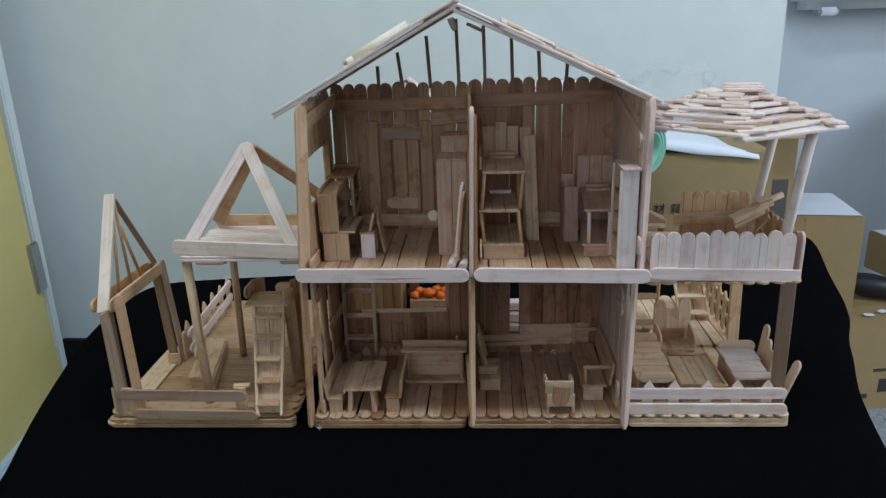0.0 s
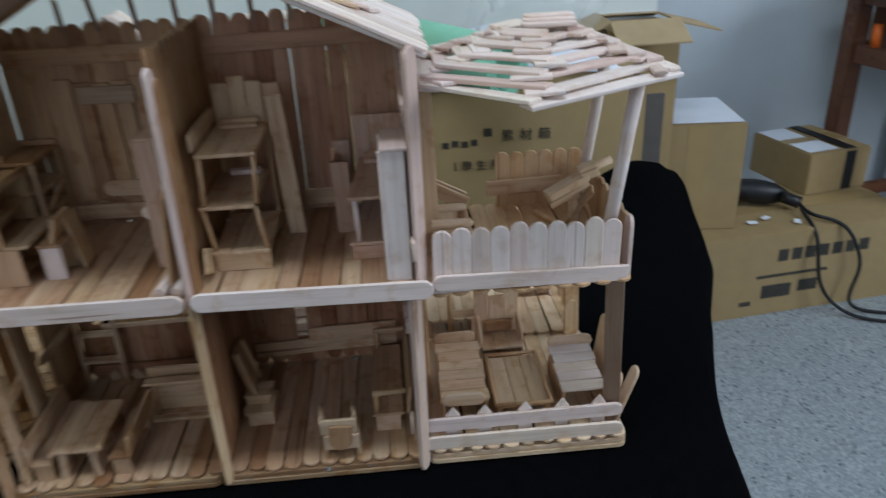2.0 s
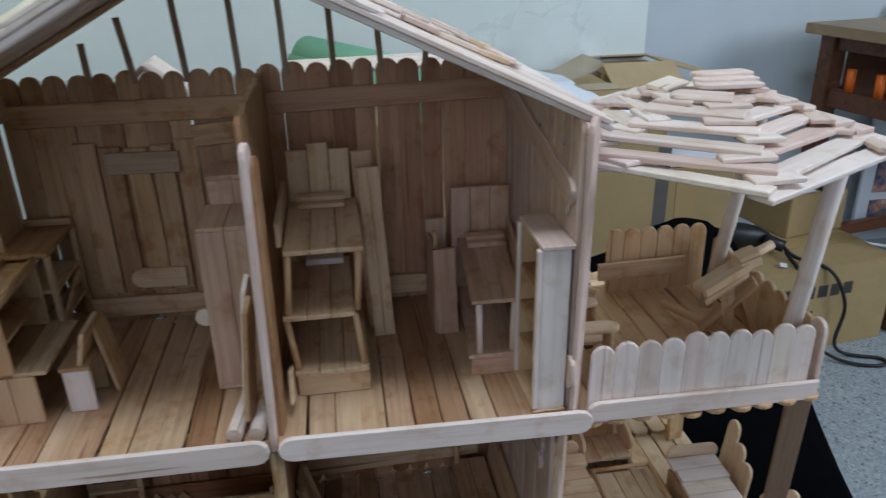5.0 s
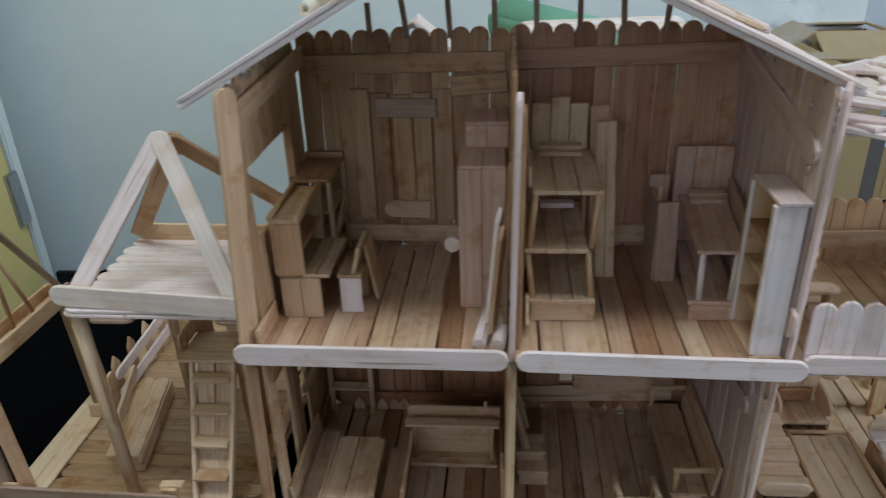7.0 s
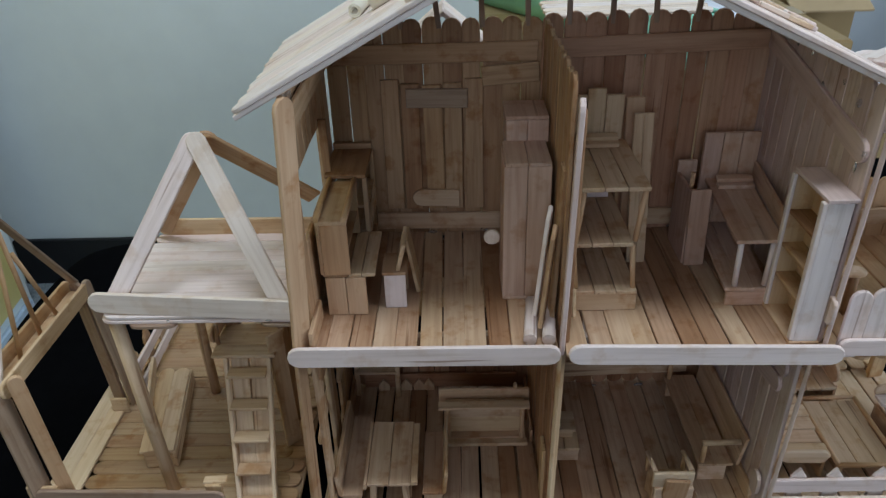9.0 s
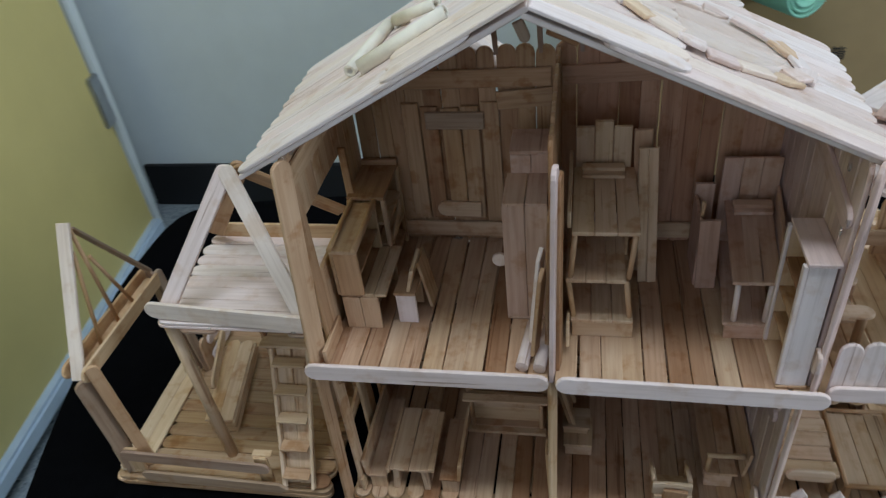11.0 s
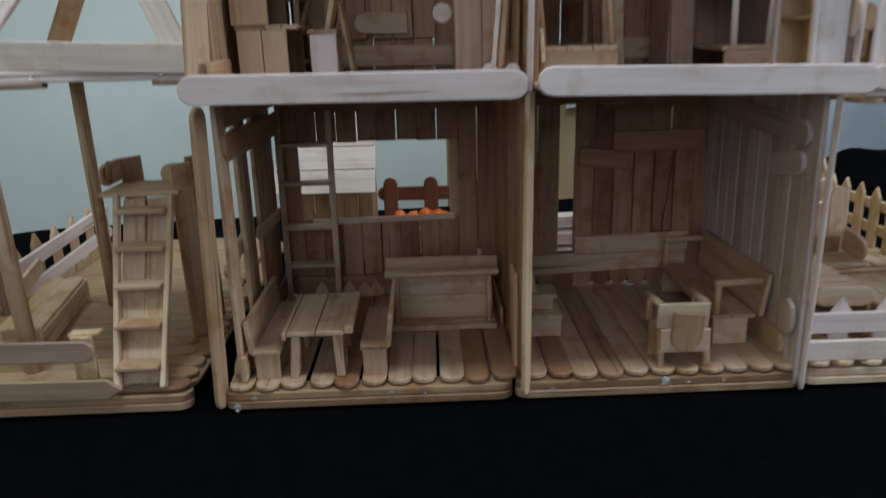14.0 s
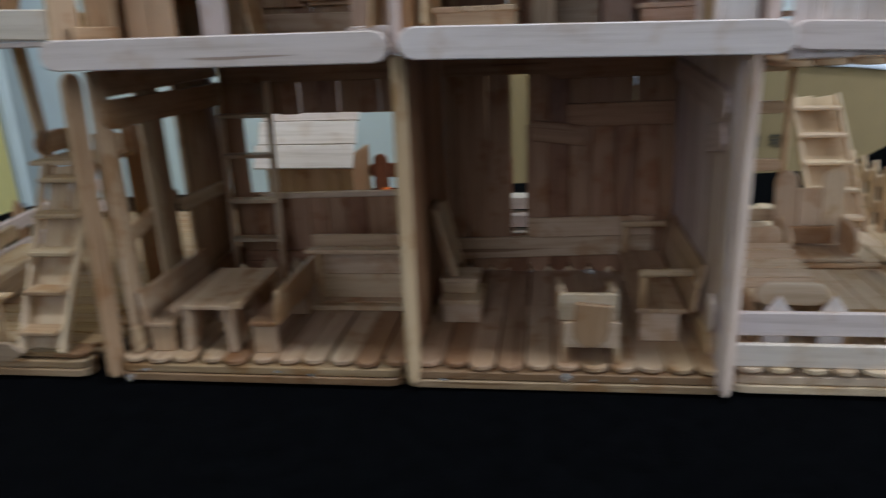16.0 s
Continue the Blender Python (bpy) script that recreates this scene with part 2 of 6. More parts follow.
def frame_of(a, b, wdir):
    a, b, w = Vector(a), Vector(b), Vector(wdir)
    x = (b - a).normalized()
    z = x.cross(w).normalized()
    y = z.cross(x)
    m = Matrix((x, y, z)).transposed().to_4x4()
    m.translation = (a + b) / 2
    return m, (b - a).length


def stick(name, parent, a, b, wdir=(0, 0, 1), W=0.0097, T=0.002, ends="rr", mat=None, label="", wob=0.0):
    m, L = frame_of(a, b, wdir)
    if wob:
        wob *= 1.4
        m = m @ pose(RNG.uniform(-1, 1) * wob * 0.0003, RNG.uniform(-1, 1) * wob * 0.0003, RNG.uniform(0, 1) * wob * 0.0002, RNG.uniform(-1, 1) * wob, 0, RNG.uniform(-1, 1) * wob * 0.5)
    ob = new(name, stick_mesh(L, W, T, ends, mat or WOOD))
    register(ob, m, parent)
    return tagged(ob, label) if label else ob


def dowel(name, parent, a, b, R=0.0022, mat=None, label="", sides=10):
    m, L = frame_of(a, b, (0.013, 0.31, 0.95) if abs((Vector(b) - Vector(a)).normalized().z) < 0.8 else (1, 0, 0))
    ob = new(name, dowel_mesh(L, R, mat or HONEY, sides))
    register(ob, m, parent)
    return tagged(ob, label) if label else ob


def slab(name, parent, x0, x1, y0, y1, z0, z1, mat=None, rz=0.0, rx=0.0, ry=0.0, label=""):
    """A cut piece of flat wood with slightly worn edges; grain along its longest side."""
    d = [abs(x1 - x0), abs(y1 - y0), abs(z1 - z0)]
    mat = mat or WOOD
    c = Vector(((x0 + x1) / 2, (y0 + y1) / 2, (z0 + z1) / 2))
    k = max(range(3), key=lambda q: d[q])
    turn = (Matrix.Identity(4), Matrix.Rotation(math.pi / 2, 4, "Z"), Matrix.Rotation(-math.pi / 2, 4, "Y"))[k]
    dims = (d[0], d[1], d[2]) if k == 0 else (d[1], d[0], d[2]) if k == 1 else (d[2], d[1], d[0])
    key = ("s", *[round(v, 4) for v in dims], mat.name)
    if key not in MESHES:
        bm = bmesh.new()
        bmesh.ops.create_cube(bm, size=1, matrix=Matrix.Diagonal((*dims, 1)))
        bmesh.ops.bevel(bm, geom=bm.edges[:], offset=min(0.0003, min(dims) * 0.2), segments=1, affect="EDGES")
        me = bpy.data.meshes.new("slab")
        bm.to_mesh(me)
        bm.free()
        me.materials.append(mat)
        MESHES[key] = me
    ob = new(name, MESHES[key])
    register(ob, Matrix.Translation(c) @ pose(0, 0, 0, rx, ry, rz) @ turn, parent)
    return tagged(ob, label) if label else ob


def from_bm(name, bm, mat, parent=None, m=None, label="", smooth=False):
    me = bpy.data.meshes.new(name)
    bm.to_mesh(me)
    bm.free()
    me.materials.append(mat)
    if smooth:
        for p in me.polygons:
            p.use_smooth = True
    ob = new(name, me)
    register(ob, m or Matrix.Identity(4), parent)
    return tagged(ob, label) if label else ob


def glob(name, parent, p, r, mat=None, squash=(1, 0.6, 1), seed=0):
    """A small hardened drop."""
    bm = bmesh.new()
    bmesh.ops.create_icosphere(bm, subdivisions=2, radius=r)
    for v in bm.verts:
        q = 1 + 0.35 * noise.noise(v.co / r * 1.3 + Vector((seed, p[0] * 900, p[2] * 900)))
        v.co = Vector((v.co.x * q * squash[0], v.co.y * q * squash[1], v.co.z * q * squash[2]))
    return from_bm(name, bm, mat or GLUE, parent, Matrix.Translation(p), smooth=True)


def bevel_box(bm, dims, m, off):
    q = bmesh.ops.create_cube(bm, size=1, matrix=m @ Matrix.Diagonal((*dims, 1)))
    es = list({e for v in q["verts"] for e in v.link_edges})
    bmesh.ops.bevel(bm, geom=es, offset=off, segments=2, affect="EDGES")

# ---- the room ----
def room_slab(name, x0, x1, y0, y1, z0, z1, mat, label, cat):
    bm = bmesh.new()
    bmesh.ops.create_cube(bm, size=1, matrix=Matrix.Translation(((x0 + x1) / 2, (y0 + y1) / 2, (z0 + z1) / 2)) @ Matrix.Diagonal((x1 - x0, y1 - y0, z1 - z0, 1)))
    return tagged(from_bm(name, bm, mat), label, cat, kind="structure")


room_slab("floor", DOOR_X - 0.3, RIGHT_X + 0.2, REAR_Y - 0.2, WALL_Y + 0.7, FLOOR - 0.1, FLOOR, TERRAZZO, "speckled pale grey terrazzo floor", "floor")
room_slab("ceiling", DOOR_X - 0.3, RIGHT_X + 0.2, REAR_Y - 0.2, WALL_Y + 0.7, CEIL, CEIL + 0.1, PAINT_R, "plain white painted ceiling", "ceiling")
room_slab("wall_north", DOOR_X - 0.2, 0.68, WALL_Y, WALL_Y + 0.7, FLOOR, CEIL, PAINT, "smooth pale grey-green painted wall", "wall")
room_slab("wall_northeast", 0.68, RIGHT_X, WALL_Y + 0.42, WALL_Y + 0.7, FLOOR, CEIL, PAINT_R, "recessed white painted wall with small marks", "wall")
for nm, y0, y1, z0, z1 in (("wall_east_low", REAR_Y, WALL_Y + 0.7, FLOOR, 0.3), ("wall_east_high", REAR_Y, WALL_Y + 0.7, 1.4, CEIL), ("wall_east_near", REAR_Y, -1.2, 0.3, 1.4), ("wall_east_far", 0.3, WALL_Y + 0.7, 0.3, 1.4)):
    room_slab(nm, RIGHT_X, RIGHT_X + 0.2, y0, y1, z0, z1, PAINT_R, "plain white painted side wall", "wall")
room_slab("wall_west", DOOR_X - 0.3, DOOR_X - 0.1, REAR_Y, WALL_Y, FLOOR, CEIL, PAINT, "pale grey-green painted side wall", "wall")
for nm, z0, z1, x0, x1 in (("wall_south_low", FLOOR, 0.4, DOOR_X, RIGHT_X), ("wall_south_high", 1.8, CEIL, DOOR_X, RIGHT_X), ("wall_south_side", 0.4, 1.8, 0.5, RIGHT_X)):
    room_slab(nm, x0, x1, REAR_Y - 0.15, REAR_Y, z0, z1, PAINT_R, "plain white wall round the window", "wall")
room_slab("wall_south_corner", DOOR_X, -1.0 - 0.6 + 0.6, REAR_Y - 0.15, REAR_Y, 0.4, 1.8, PAINT_R, "plain white wall round the window", "wall")

# yellow door leaf standing open along the left side
door = thing("door_1", (-1.02, 0.8, FLOOR + 0.01), "yellow painted door leaf with a metal hinge", "door", kind="structure")
DRM = pose(-1.008, 1.085, FLOOR, 0, -1.2, 6.6)


def door_part(name, x, y0, y1, z0, z1, thick, mat, off, label=""):
    bm = bmesh.new()
    bevel_box(bm, (thick, y1 - y0, z1 - z0), Matrix.Translation((x, (y0 + y1) / 2, (z0 + z1) / 2)), off)
    return from_bm(name, bm, mat, door, DRM, label)


door_part("door_leaf", -0.02, -1.8, 0.0, 0.04, 2.5, 0.036, YELLOW, 0.002)
door_part("hinge", 0.0, -0.03, 0.012, 0.314, 0.43, 0.014, METAL, 0.003, "dull steel hinge")
door_part("kick_strip", 0.0, -1.8, 0.0, 0.022, 0.058, 0.04, STEEL, 0.006, "pale blue metal strip along the door's foot")
bm = bmesh.new()
bevel_box(bm, (0.02, 0.03, 2.6), Matrix.Translation((-1.035, 1.12, FLOOR + 1.3)), 0.004)
tagged(from_bm("trim", bm, PAINT, None), "pale painted door frame post", "trim", kind="structure")

# table with its black cloth
table = thing("table", (0, 0, FLOOR), "low table hidden under a black cloth", "table")
bm = bmesh.new()
bevel_box(bm, (0.46, 0.9, 0.025), Matrix.Translation((-0.02, -0.13, -0.02)), 0.003)
from_bm("tabletop", bm, DESK, table)
for lx in (-0.22, 0.18):
    for ly in (-0.5, 0.28):
        bm = bmesh.new()
        bevel_box(bm, (0.04, 0.04, 0.585), Matrix.Translation((lx, ly, FLOOR + 0.2925)), 0.003)
        from_bm("leg", bm, DESK, table)


def cloth_mesh():
    """A cloth over the table: flat on top, rounding over the edges and hanging in folds."""
    pts = [(0.25, -0.62), (0.262, -0.1), (0.292, 0.035), (0.330, 0.135), (0.366, 0.21), (0.385, 0.28), (0.398, 0.36), (0.40, 0.43), (0.3, 0.385), (0, 0.345), (-0.33, 0.315), (-0.372, 0.29), (-0.372, 0.17), (-0.335, 0.02), (-0.295, -0.1), (-0.27, -0.62)]
    outline = [Vector((x, y, 0)) for x, y in pts]
    for _ in range(3):
        outline = [w for p, q in zip(outline, outline[1:] + outline[:1]) for w in (p.lerp(q, 0.2), p.lerp(q, 0.8))]
    x0, x1, y0, y1 = -0.36, 0.32, -0.6, 0.36
    dense = []
    for p, q in zip(outline, outline[1:] + outline[:1]):
        k = max(1, int((q - p).length / 0.02))
        dense += [p.lerp(q, j / k) for j in range(k)]
    n = len(dense)
    verts, faces = [], []
    rings = [(0.0, 0.0, 0.0), (0.006, -0.002, 0.0), (0.012, -0.012, 0.1), (0.015, -0.06, 0.3), (0.014, -0.16, 0.5), (0.016, -0.3, 0.7), (0.02, -0.45, 0.9)]
    c = Vector(((x0 + x1) / 2, (y0 + y1) / 2, 0))
    for s in (0.2, 0.45, 0.6, 0.72, 0.82, 0.9, 0.96):
        for p in dense:
            w = c + (p - c) * s
            verts.append((w.x, w.y, 0.0008 * noise.noise(w * 9)))
    for out, dz, fold in rings:
        for k, p in enumerate(dense):
            d = (p - c).normalized()
            f = fold * (0.016 * math.sin(k * 0.55) + 0.02 * noise.noise(Vector((k * 0.16, dz * 3, 1))))
            verts.append((p.x + d.x * (out + f), p.y + d.y * (out + f), dz))
    rows = 7 + len(rings)
    # something stiff under the far corner lifts the cloth
    verts = [(x, y, z + 0.036 * math.exp(-((x - 0.362) ** 2 + (y - 0.375) ** 2) / 0.0024)) for x, y, z in verts]
    for a in range(rows - 1):
        for k in range(n):
            faces.append((a * n + k, (a + 1) * n + k, (a + 1) * n + (k + 1) % n, a * n + (k + 1) % n))
    verts.append((c.x, c.y, 0.0))
    faces += [(len(verts) - 1, k, (k + 1) % n) for k in range(n)]
    me = bpy.data.meshes.new("tablecloth")
    me.from_pydata(verts, [], faces)
    me.materials.append(CLOTH)
    for p in me.polygons:
        p.use_smooth = True
    return me


cloth = register(new("tablecloth", cloth_mesh()), Matrix.Translation((0, 0, -0.001)))
tagged(cloth, "matt black cloth draped over the table in folds", "tablecloth")
bm = bmesh.new()
bevel_box(bm, (1.74, 0.014, 0.118), Matrix.Translation((-0.22, WALL_Y - 0.008, FLOOR + 0.06)), 0.002)
tagged(from_bm("baseboard", bm, plain("black_skirting", (0.01, 0.01, 0.011), 0.5)), "black painted skirting along the wall", "skirting", kind="structure")

# ---- the stick house ----
house = thing("stick_house", (0, 0.05, 0), "open-fronted two-storey toy house of glued craft sticks", "model house")
LF, UF = 0.0095, 0.1215  # tops of the lower and upper floors


def base_frame(parent, x0, x1, y0, y1, name="base", pale=False):
    """Double stick frame under a floor; returns the first rail."""
    first = stick(name, parent, (x0, y0 + 0.004, 0.0017), (x1, y0 + 0.004, 0.0017), (0, 1, 0), 0.0097, 0.0032, "rr", DECKW if pale else YARD)
    for y, z in ((y0 + 0.0045, 0.0051), (y1 - 0.005, 0.0017), (y1 - 0.005, 0.0051)):
        stick("base_rail", first, (x0, y, z), (x1, y, z), (0, 1, 0), 0.0097, 0.0032, "rr", DECKW if pale else YARD)
    for x in (x0 + 0.005, x1 - 0.005):
        stick("base_rail", first, (x, y0 + 0.010, 0.0058), (x, y1 - 0.010, 0.0058), (1, 0, 0), 0.0097, 0.0022, "rr", YARD)
    return first


def floor_planks(parent, x0, x1, y0, y1, z, mat, gap=0.0008, W=0.0097, ends="rr"):
    n = int(round((x1 - x0) / (W + gap)))
    step = (x1 - x0) / n
    for k in range(n):
        x = x0 + (k + 0.5) * step
        j = RNG.uniform(-0.0012, 0.0012)
        stick("plank", parent, (x, y0 + j, z - 0.001), (x, y1 + j, z - 0.001), (1, 0, 0), W, 0.002, ends, mat, wob=0.9)


def wall_planks(parent, fixed, axis, s0, s1, z0, z1, mat, holes=(), W=0.0097, ends="rr", step=None, tops=0.0, gaps=(), slit=0.0009):
    """Upright sticks side by side along x (axis 0) or y (axis 1) at a fixed other coordinate; holes are (s0, s1, z0, z1)."""
    n = max(1, int(round((s1 - s0) / (step or W + 0.0002))))
    d = (s1 - s0) / n
    for k in range(n):
        s = s0 + (k + 0.5) * d
        top = z1 + RNG.uniform(-1, 1) * tops
        spans = [(z0, top, ends)]
        for h0, h1, ha, hb in holes:
            if h0 - d * 0.35 < s < h1 + d * 0.35:
                spans = [(z0, ha, ends[0] + "s"), (hb, top, "s" + ends[1])]
        for a, b, e in spans:
            if b - a < 0.003:
                continue
            p, q = ((s, fixed, a), (s, fixed, b)) if axis == 0 else ((fixed, s, a), (fixed, s, b))
            w = W - (slit if k in gaps else 0.0)
            stick("plank", parent, p, q, (1, 0, 0) if axis == 0 else (0, 1, 0), w, 0.002, e, mat, wob=0.8)


# lower storey
bl = base_frame(house, -0.114, -0.001, -0.003, 0.111)
br = base_frame(house, 0.000, 0.113, -0.003, 0.111)
fl = stick("floor", house, (-0.112, 0.055, 0.0065), (0.112, 0.055, 0.0065), (0, 1, 0), 0.0097, 0.0018, "rr", WOOD)
floor_planks(fl, -0.1125, 0.001, -0.003, 0.1105, LF, PLANK, 0.0004)
floor_planks(fl, 0.0035, 0.1125, -0.003, 0.1105, LF, PLANK, 0.0004)

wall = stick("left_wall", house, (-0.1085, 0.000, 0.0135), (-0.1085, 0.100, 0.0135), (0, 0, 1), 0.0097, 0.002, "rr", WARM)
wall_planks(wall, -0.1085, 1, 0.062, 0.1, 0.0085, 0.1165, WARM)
stick("upright", wall, (-0.1145, -0.003, 0.001), (-0.1105, -0.004, 0.1165), (0.3, 1, 0), 0.008, 0.002, "rr", WOOD)
stick("upright", wall, (-0.1065, 0.0045, 0.0095), (-0.1055, 0.0025, 0.1165), (0.1, 1, 0), 0.0085, 0.002, "rs", WOOD)
for y, lean, mt in ((0.0365, -0.0015, WOOD), (0.0450, -0.0020, WARM)):
    stick("upright", wall, (-0.1085, y, 0.0095), (-0.1085, y + lean, 0.1165), (0, 1, 0), 0.0085, 0.002, "ss", mt)
stick("batten", wall, (-0.1060, -0.001, 0.1118), (-0.1060, 0.1, 0.1122), (0, 0, 1), 0.0097, 0.002, "rs", WARM)
stick("batten", wall, (-0.1045, 0.001, 0.1010), (-0.1040, 0.098, 0.0995), (0, 0, 1), 0.0105, 0.002, "rs", WARM)
stick("brace", wall, (-0.1105, 0.008, 0.052), (-0.1105, 0.056, 0.0605), (0, 0, 1), 0.0065, 0.002, "rr", WOOD)
stick("brace", wall, (-0.1068, 0.050, 0.0565), (-0.1068, 0.100, 0.0545), (0, 0, 1), 0.006, 0.002, "rr", WOOD)
stick("sill", wall, (-0.1055, -0.001, 0.0155), (-0.1055, 0.012, 0.0155), (0, 0, 1), 0.0097, 0.002, "ss", WOOD)
stick("sill", wall, (-0.1055, 0.050, 0.0165), (-0.1055, 0.100, 0.0185), (0, 0, 1), 0.0097, 0.002, "ss", WARM)

divider = stick("divider_wall", house, (0.0, 0.05, 0.0135), (0.0, 0.098, 0.0135), (0, 0, 1), 0.0097, 0.0015, "ss", SHADED_RUSSET)
wall_planks(divider, 0.0028, 1, -0.003, 0.1, 0.0095, 0.1165, SHADED_RUSSET)
stick("upright", divider, (0.0035, -0.0045, 0.0025), (0.0045, -0.0055, 0.118), (0.45, 0.9, 0), 0.0065, 0.002, "rs", WOOD)
stick("upright", divider, (0.0015, 0.012, 0.0095), (0.0005, 0.008, 0.05), (0, 1, 0), 0.0097, 0.002, "ss", HONEY)

rw = stick("right_wall", house, (0.1075, 0.0, 0.099), (0.1075, 0.10, 0.104), (0, 0, 1), 0.0097, 0.002, "rr", ROSE)
wall_planks(rw, 0.11, 1, -0.005, 0.102, 0.0005, 0.1175, ROSE)
stick("upright", rw, (0.1122, -0.004, 0.0), (0.1132, -0.006, 0.118), (0.5, 0.8, 0), 0.0085, 0.002, "rs", ROSE)
stick("batten", rw, (0.1078, 0.003, 0.089), (0.1078, 0.03, 0.084), (0, 0, 1), 0.0097, 0.002, "rr", ROSE)
stick("batten", rw, (0.1078, 0.005, 0.0145), (0.1078, 0.09, 0.0145), (0, 0, 1), 0.0097, 0.002, "rs", HONEY)
stick("half_round", rw, (0.1065, 0.001, 0.022), (0.1065, 0.001, 0.036), (0, 1, 0), 0.009, 0.002, "rr", ROSE)

# lower rear wall: the same sticks, toned down for the storey's shade
bw = stick("back_wall", house, (-0.1035, 0.0995, 0.1085), (0.1085, 0.0995, 0.1085), (0, 0, 1), 0.0097, 0.0015, "rr", SHADED_RUSSET)
wall_planks(bw, 0.1018, 0, -0.1055, 0.0030, 0.009, 0.1165, SHADED_RUSSET, holes=((-0.0875, -0.023, 0.0497, 0.0885),), gaps=(2, 4, 5, 9), slit=0.0003)
wall_planks(bw, 0.1018, 0, 0.0030, 0.0345, 0.009, 0.1165, SHADED_RUSSET, W=0.0107, step=0.0105, gaps=(0, 1), slit=0.0006)
wall_planks(bw, 0.1018, 0, 0.0428, 0.1095, 0.009, 0.1165, SHADED_RUSSET)
stick("plank", bw, (0.0377, 0.1018, 0.009), (0.0377, 0.1018, 0.0285), (1, 0, 0), 0.0097, 0.002, "ss", SHADED_RUSSET)
stick("sill", bw, (-0.0905, 0.1005, 0.0485), (-0.0185, 0.1005, 0.0495), (0, 0, 1), 0.003, 0.002, "ss", DECKW)
stick("skirting", bw, (0.006, 0.0985, 0.0215), (0.1, 0.0985, 0.0245), (0, 0, 1), 0.0105, 0.002, "ss", WOOD)
stick("skirting", bw, (0.042, 0.0965, 0.0325), (0.1, 0.0965, 0.0338), (0, 0, 1), 0.0095, 0.002, "ss", WOOD)
stick("skirting", bw, (-0.10, 0.0985, 0.0155), (-0.005, 0.0985, 0.0155), (0, 0, 1), 0.0105, 0.002, "ss", SHADED_RUSSET)
stick("lintel", bw, (0.052, 0.0975, 0.106), (0.104, 0.0975, 0.106), (0, 0, 1), 0.0095, 0.002, "rr", SHADED_RUSSET)
panel = stick("door_panel", house, (0.0605, 0.0985, 0.0848), (0.1068, 0.0985, 0.0852), (0, 0, 1), 0.0105, 0.0022, "ss", SHADED_RUSSET, "closed plank door on the rear wall")
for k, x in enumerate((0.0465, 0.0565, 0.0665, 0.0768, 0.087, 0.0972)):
    stick("plank", panel, (x, 0.0998, 0.03), (x, 0.0998, 0.081 + 0.0002 * k), (1, 0, 0), 0.0097, 0.002, "ss", SHADED_RUSSET, wob=0.5)
bm = bmesh.new()
crack = [bm.verts.new((x + d, 0.09855, z)) for x, z in ((0.0868, 0.036), (0.0876, 0.048), (0.0890, 0.056), (0.0893, 0.064), (0.0906, 0.074)) for d in (0.0, 0.0006)]
for k in range(4):
    bm.faces.new((crack[2 * k], crack[2 * k + 1], crack[2 * k + 3], crack[2 * k + 2]))
from_bm("crack", bm, BLACK, panel)
stick("batten", panel, (0.044, 0.0978, 0.0785), (0.0685, 0.0978, 0.0755), (0, 0, 1), 0.0095, 0.002, "ss", SHADED_RUSSET)

# upper storey
uf = stick("upper_floor", house, (-0.112, 0.05, 0.1183), (0.114, 0.05, 0.1183), (0, 1, 0), 0.0097, 0.0018, "rr", WOOD)
floor_planks(uf, -0.1085, 0.003, -0.0105, 0.1035, UF, PLANK, 0.0003, ends="sr")
floor_planks(uf, 0.006, 0.1165, -0.0105, 0.1035, UF, PLANK, 0.0003, ends="sr")
stick("beam", house, (-0.1135, -0.0125, 0.1225), (0.0032, -0.0118, 0.1212), (0, 0, 1), 0.0099, 0.0022, "rr", FRESH)
stick("beam", house, (0.0062, -0.0128, 0.122), (0.122, -0.0128, 0.1195), (0, 0, 1), 0.0099, 0.0022, "rr", FRESH)

ulw = stick("left_wall", house, (-0.1035, -0.0035, 0.2205), (-0.1005, 0.098, 0.2255), (0, 0, 1), 0.0097, 0.002, "ss", WOOD)
wall_planks(ulw, -0.1055, 1, 0.004, 0.1, 0.1175, 0.2335, WOOD, holes=((0.018, 0.066, 0.1635, 0.1962),), ends="sr", tops=0.0008)
stick("upright", ulw, (-0.1085, -0.0065, 0.1175), (-0.1020, -0.0040, 0.2345), (0.55, 0.8, 0), 0.0097, 0.002, "sr", WOOD)
stick("skirting", ulw, (-0.1035, -0.008, 0.1265), (-0.1035, 0.018, 0.1265), (0, 0, 1), 0.0097, 0.002, "ss", WOOD)
stick("reveal", ulw, (-0.1025, 0.067, 0.165), (-0.1025, 0.067, 0.2), (1, 0, 0), 0.004, 0.002, "ss", WARM)

ubw = stick("back_wall", house, (-0.1, 0.0975, 0.221), (0.001, 0.0975, 0.2215), (0, 0, 1), 0.0097, 0.002, "ss", WARM)
wall_planks(ubw, 0.1, 0, -0.1035, 0.0025, 0.1178, 0.2375, WARM, tops=0.0006, gaps=(1, 7))
wall_planks(ubw, 0.1, 0, 0.0035, 0.1145, 0.1178, 0.2385, RED, W=0.0102, step=0.0101, tops=0.0006, gaps=(4, 7), slit=0.0011)
stick("batten", ubw, (0.006, 0.0975, 0.222), (0.113, 0.0975, 0.2245), (0, 0, 1), 0.0097, 0.002, "ss", RED)
stick("skirting", ubw, (-0.0845, 0.0975, 0.1297), (-0.004, 0.0975, 0.1288), (0, 0, 1), 0.0097, 0.002, "ss", WOOD)
stick("skirting", ubw, (0.052, 0.0975, 0.1295), (0.078, 0.0975, 0.1295), (0, 0, 1), 0.0097, 0.002, "ss", WOOD)
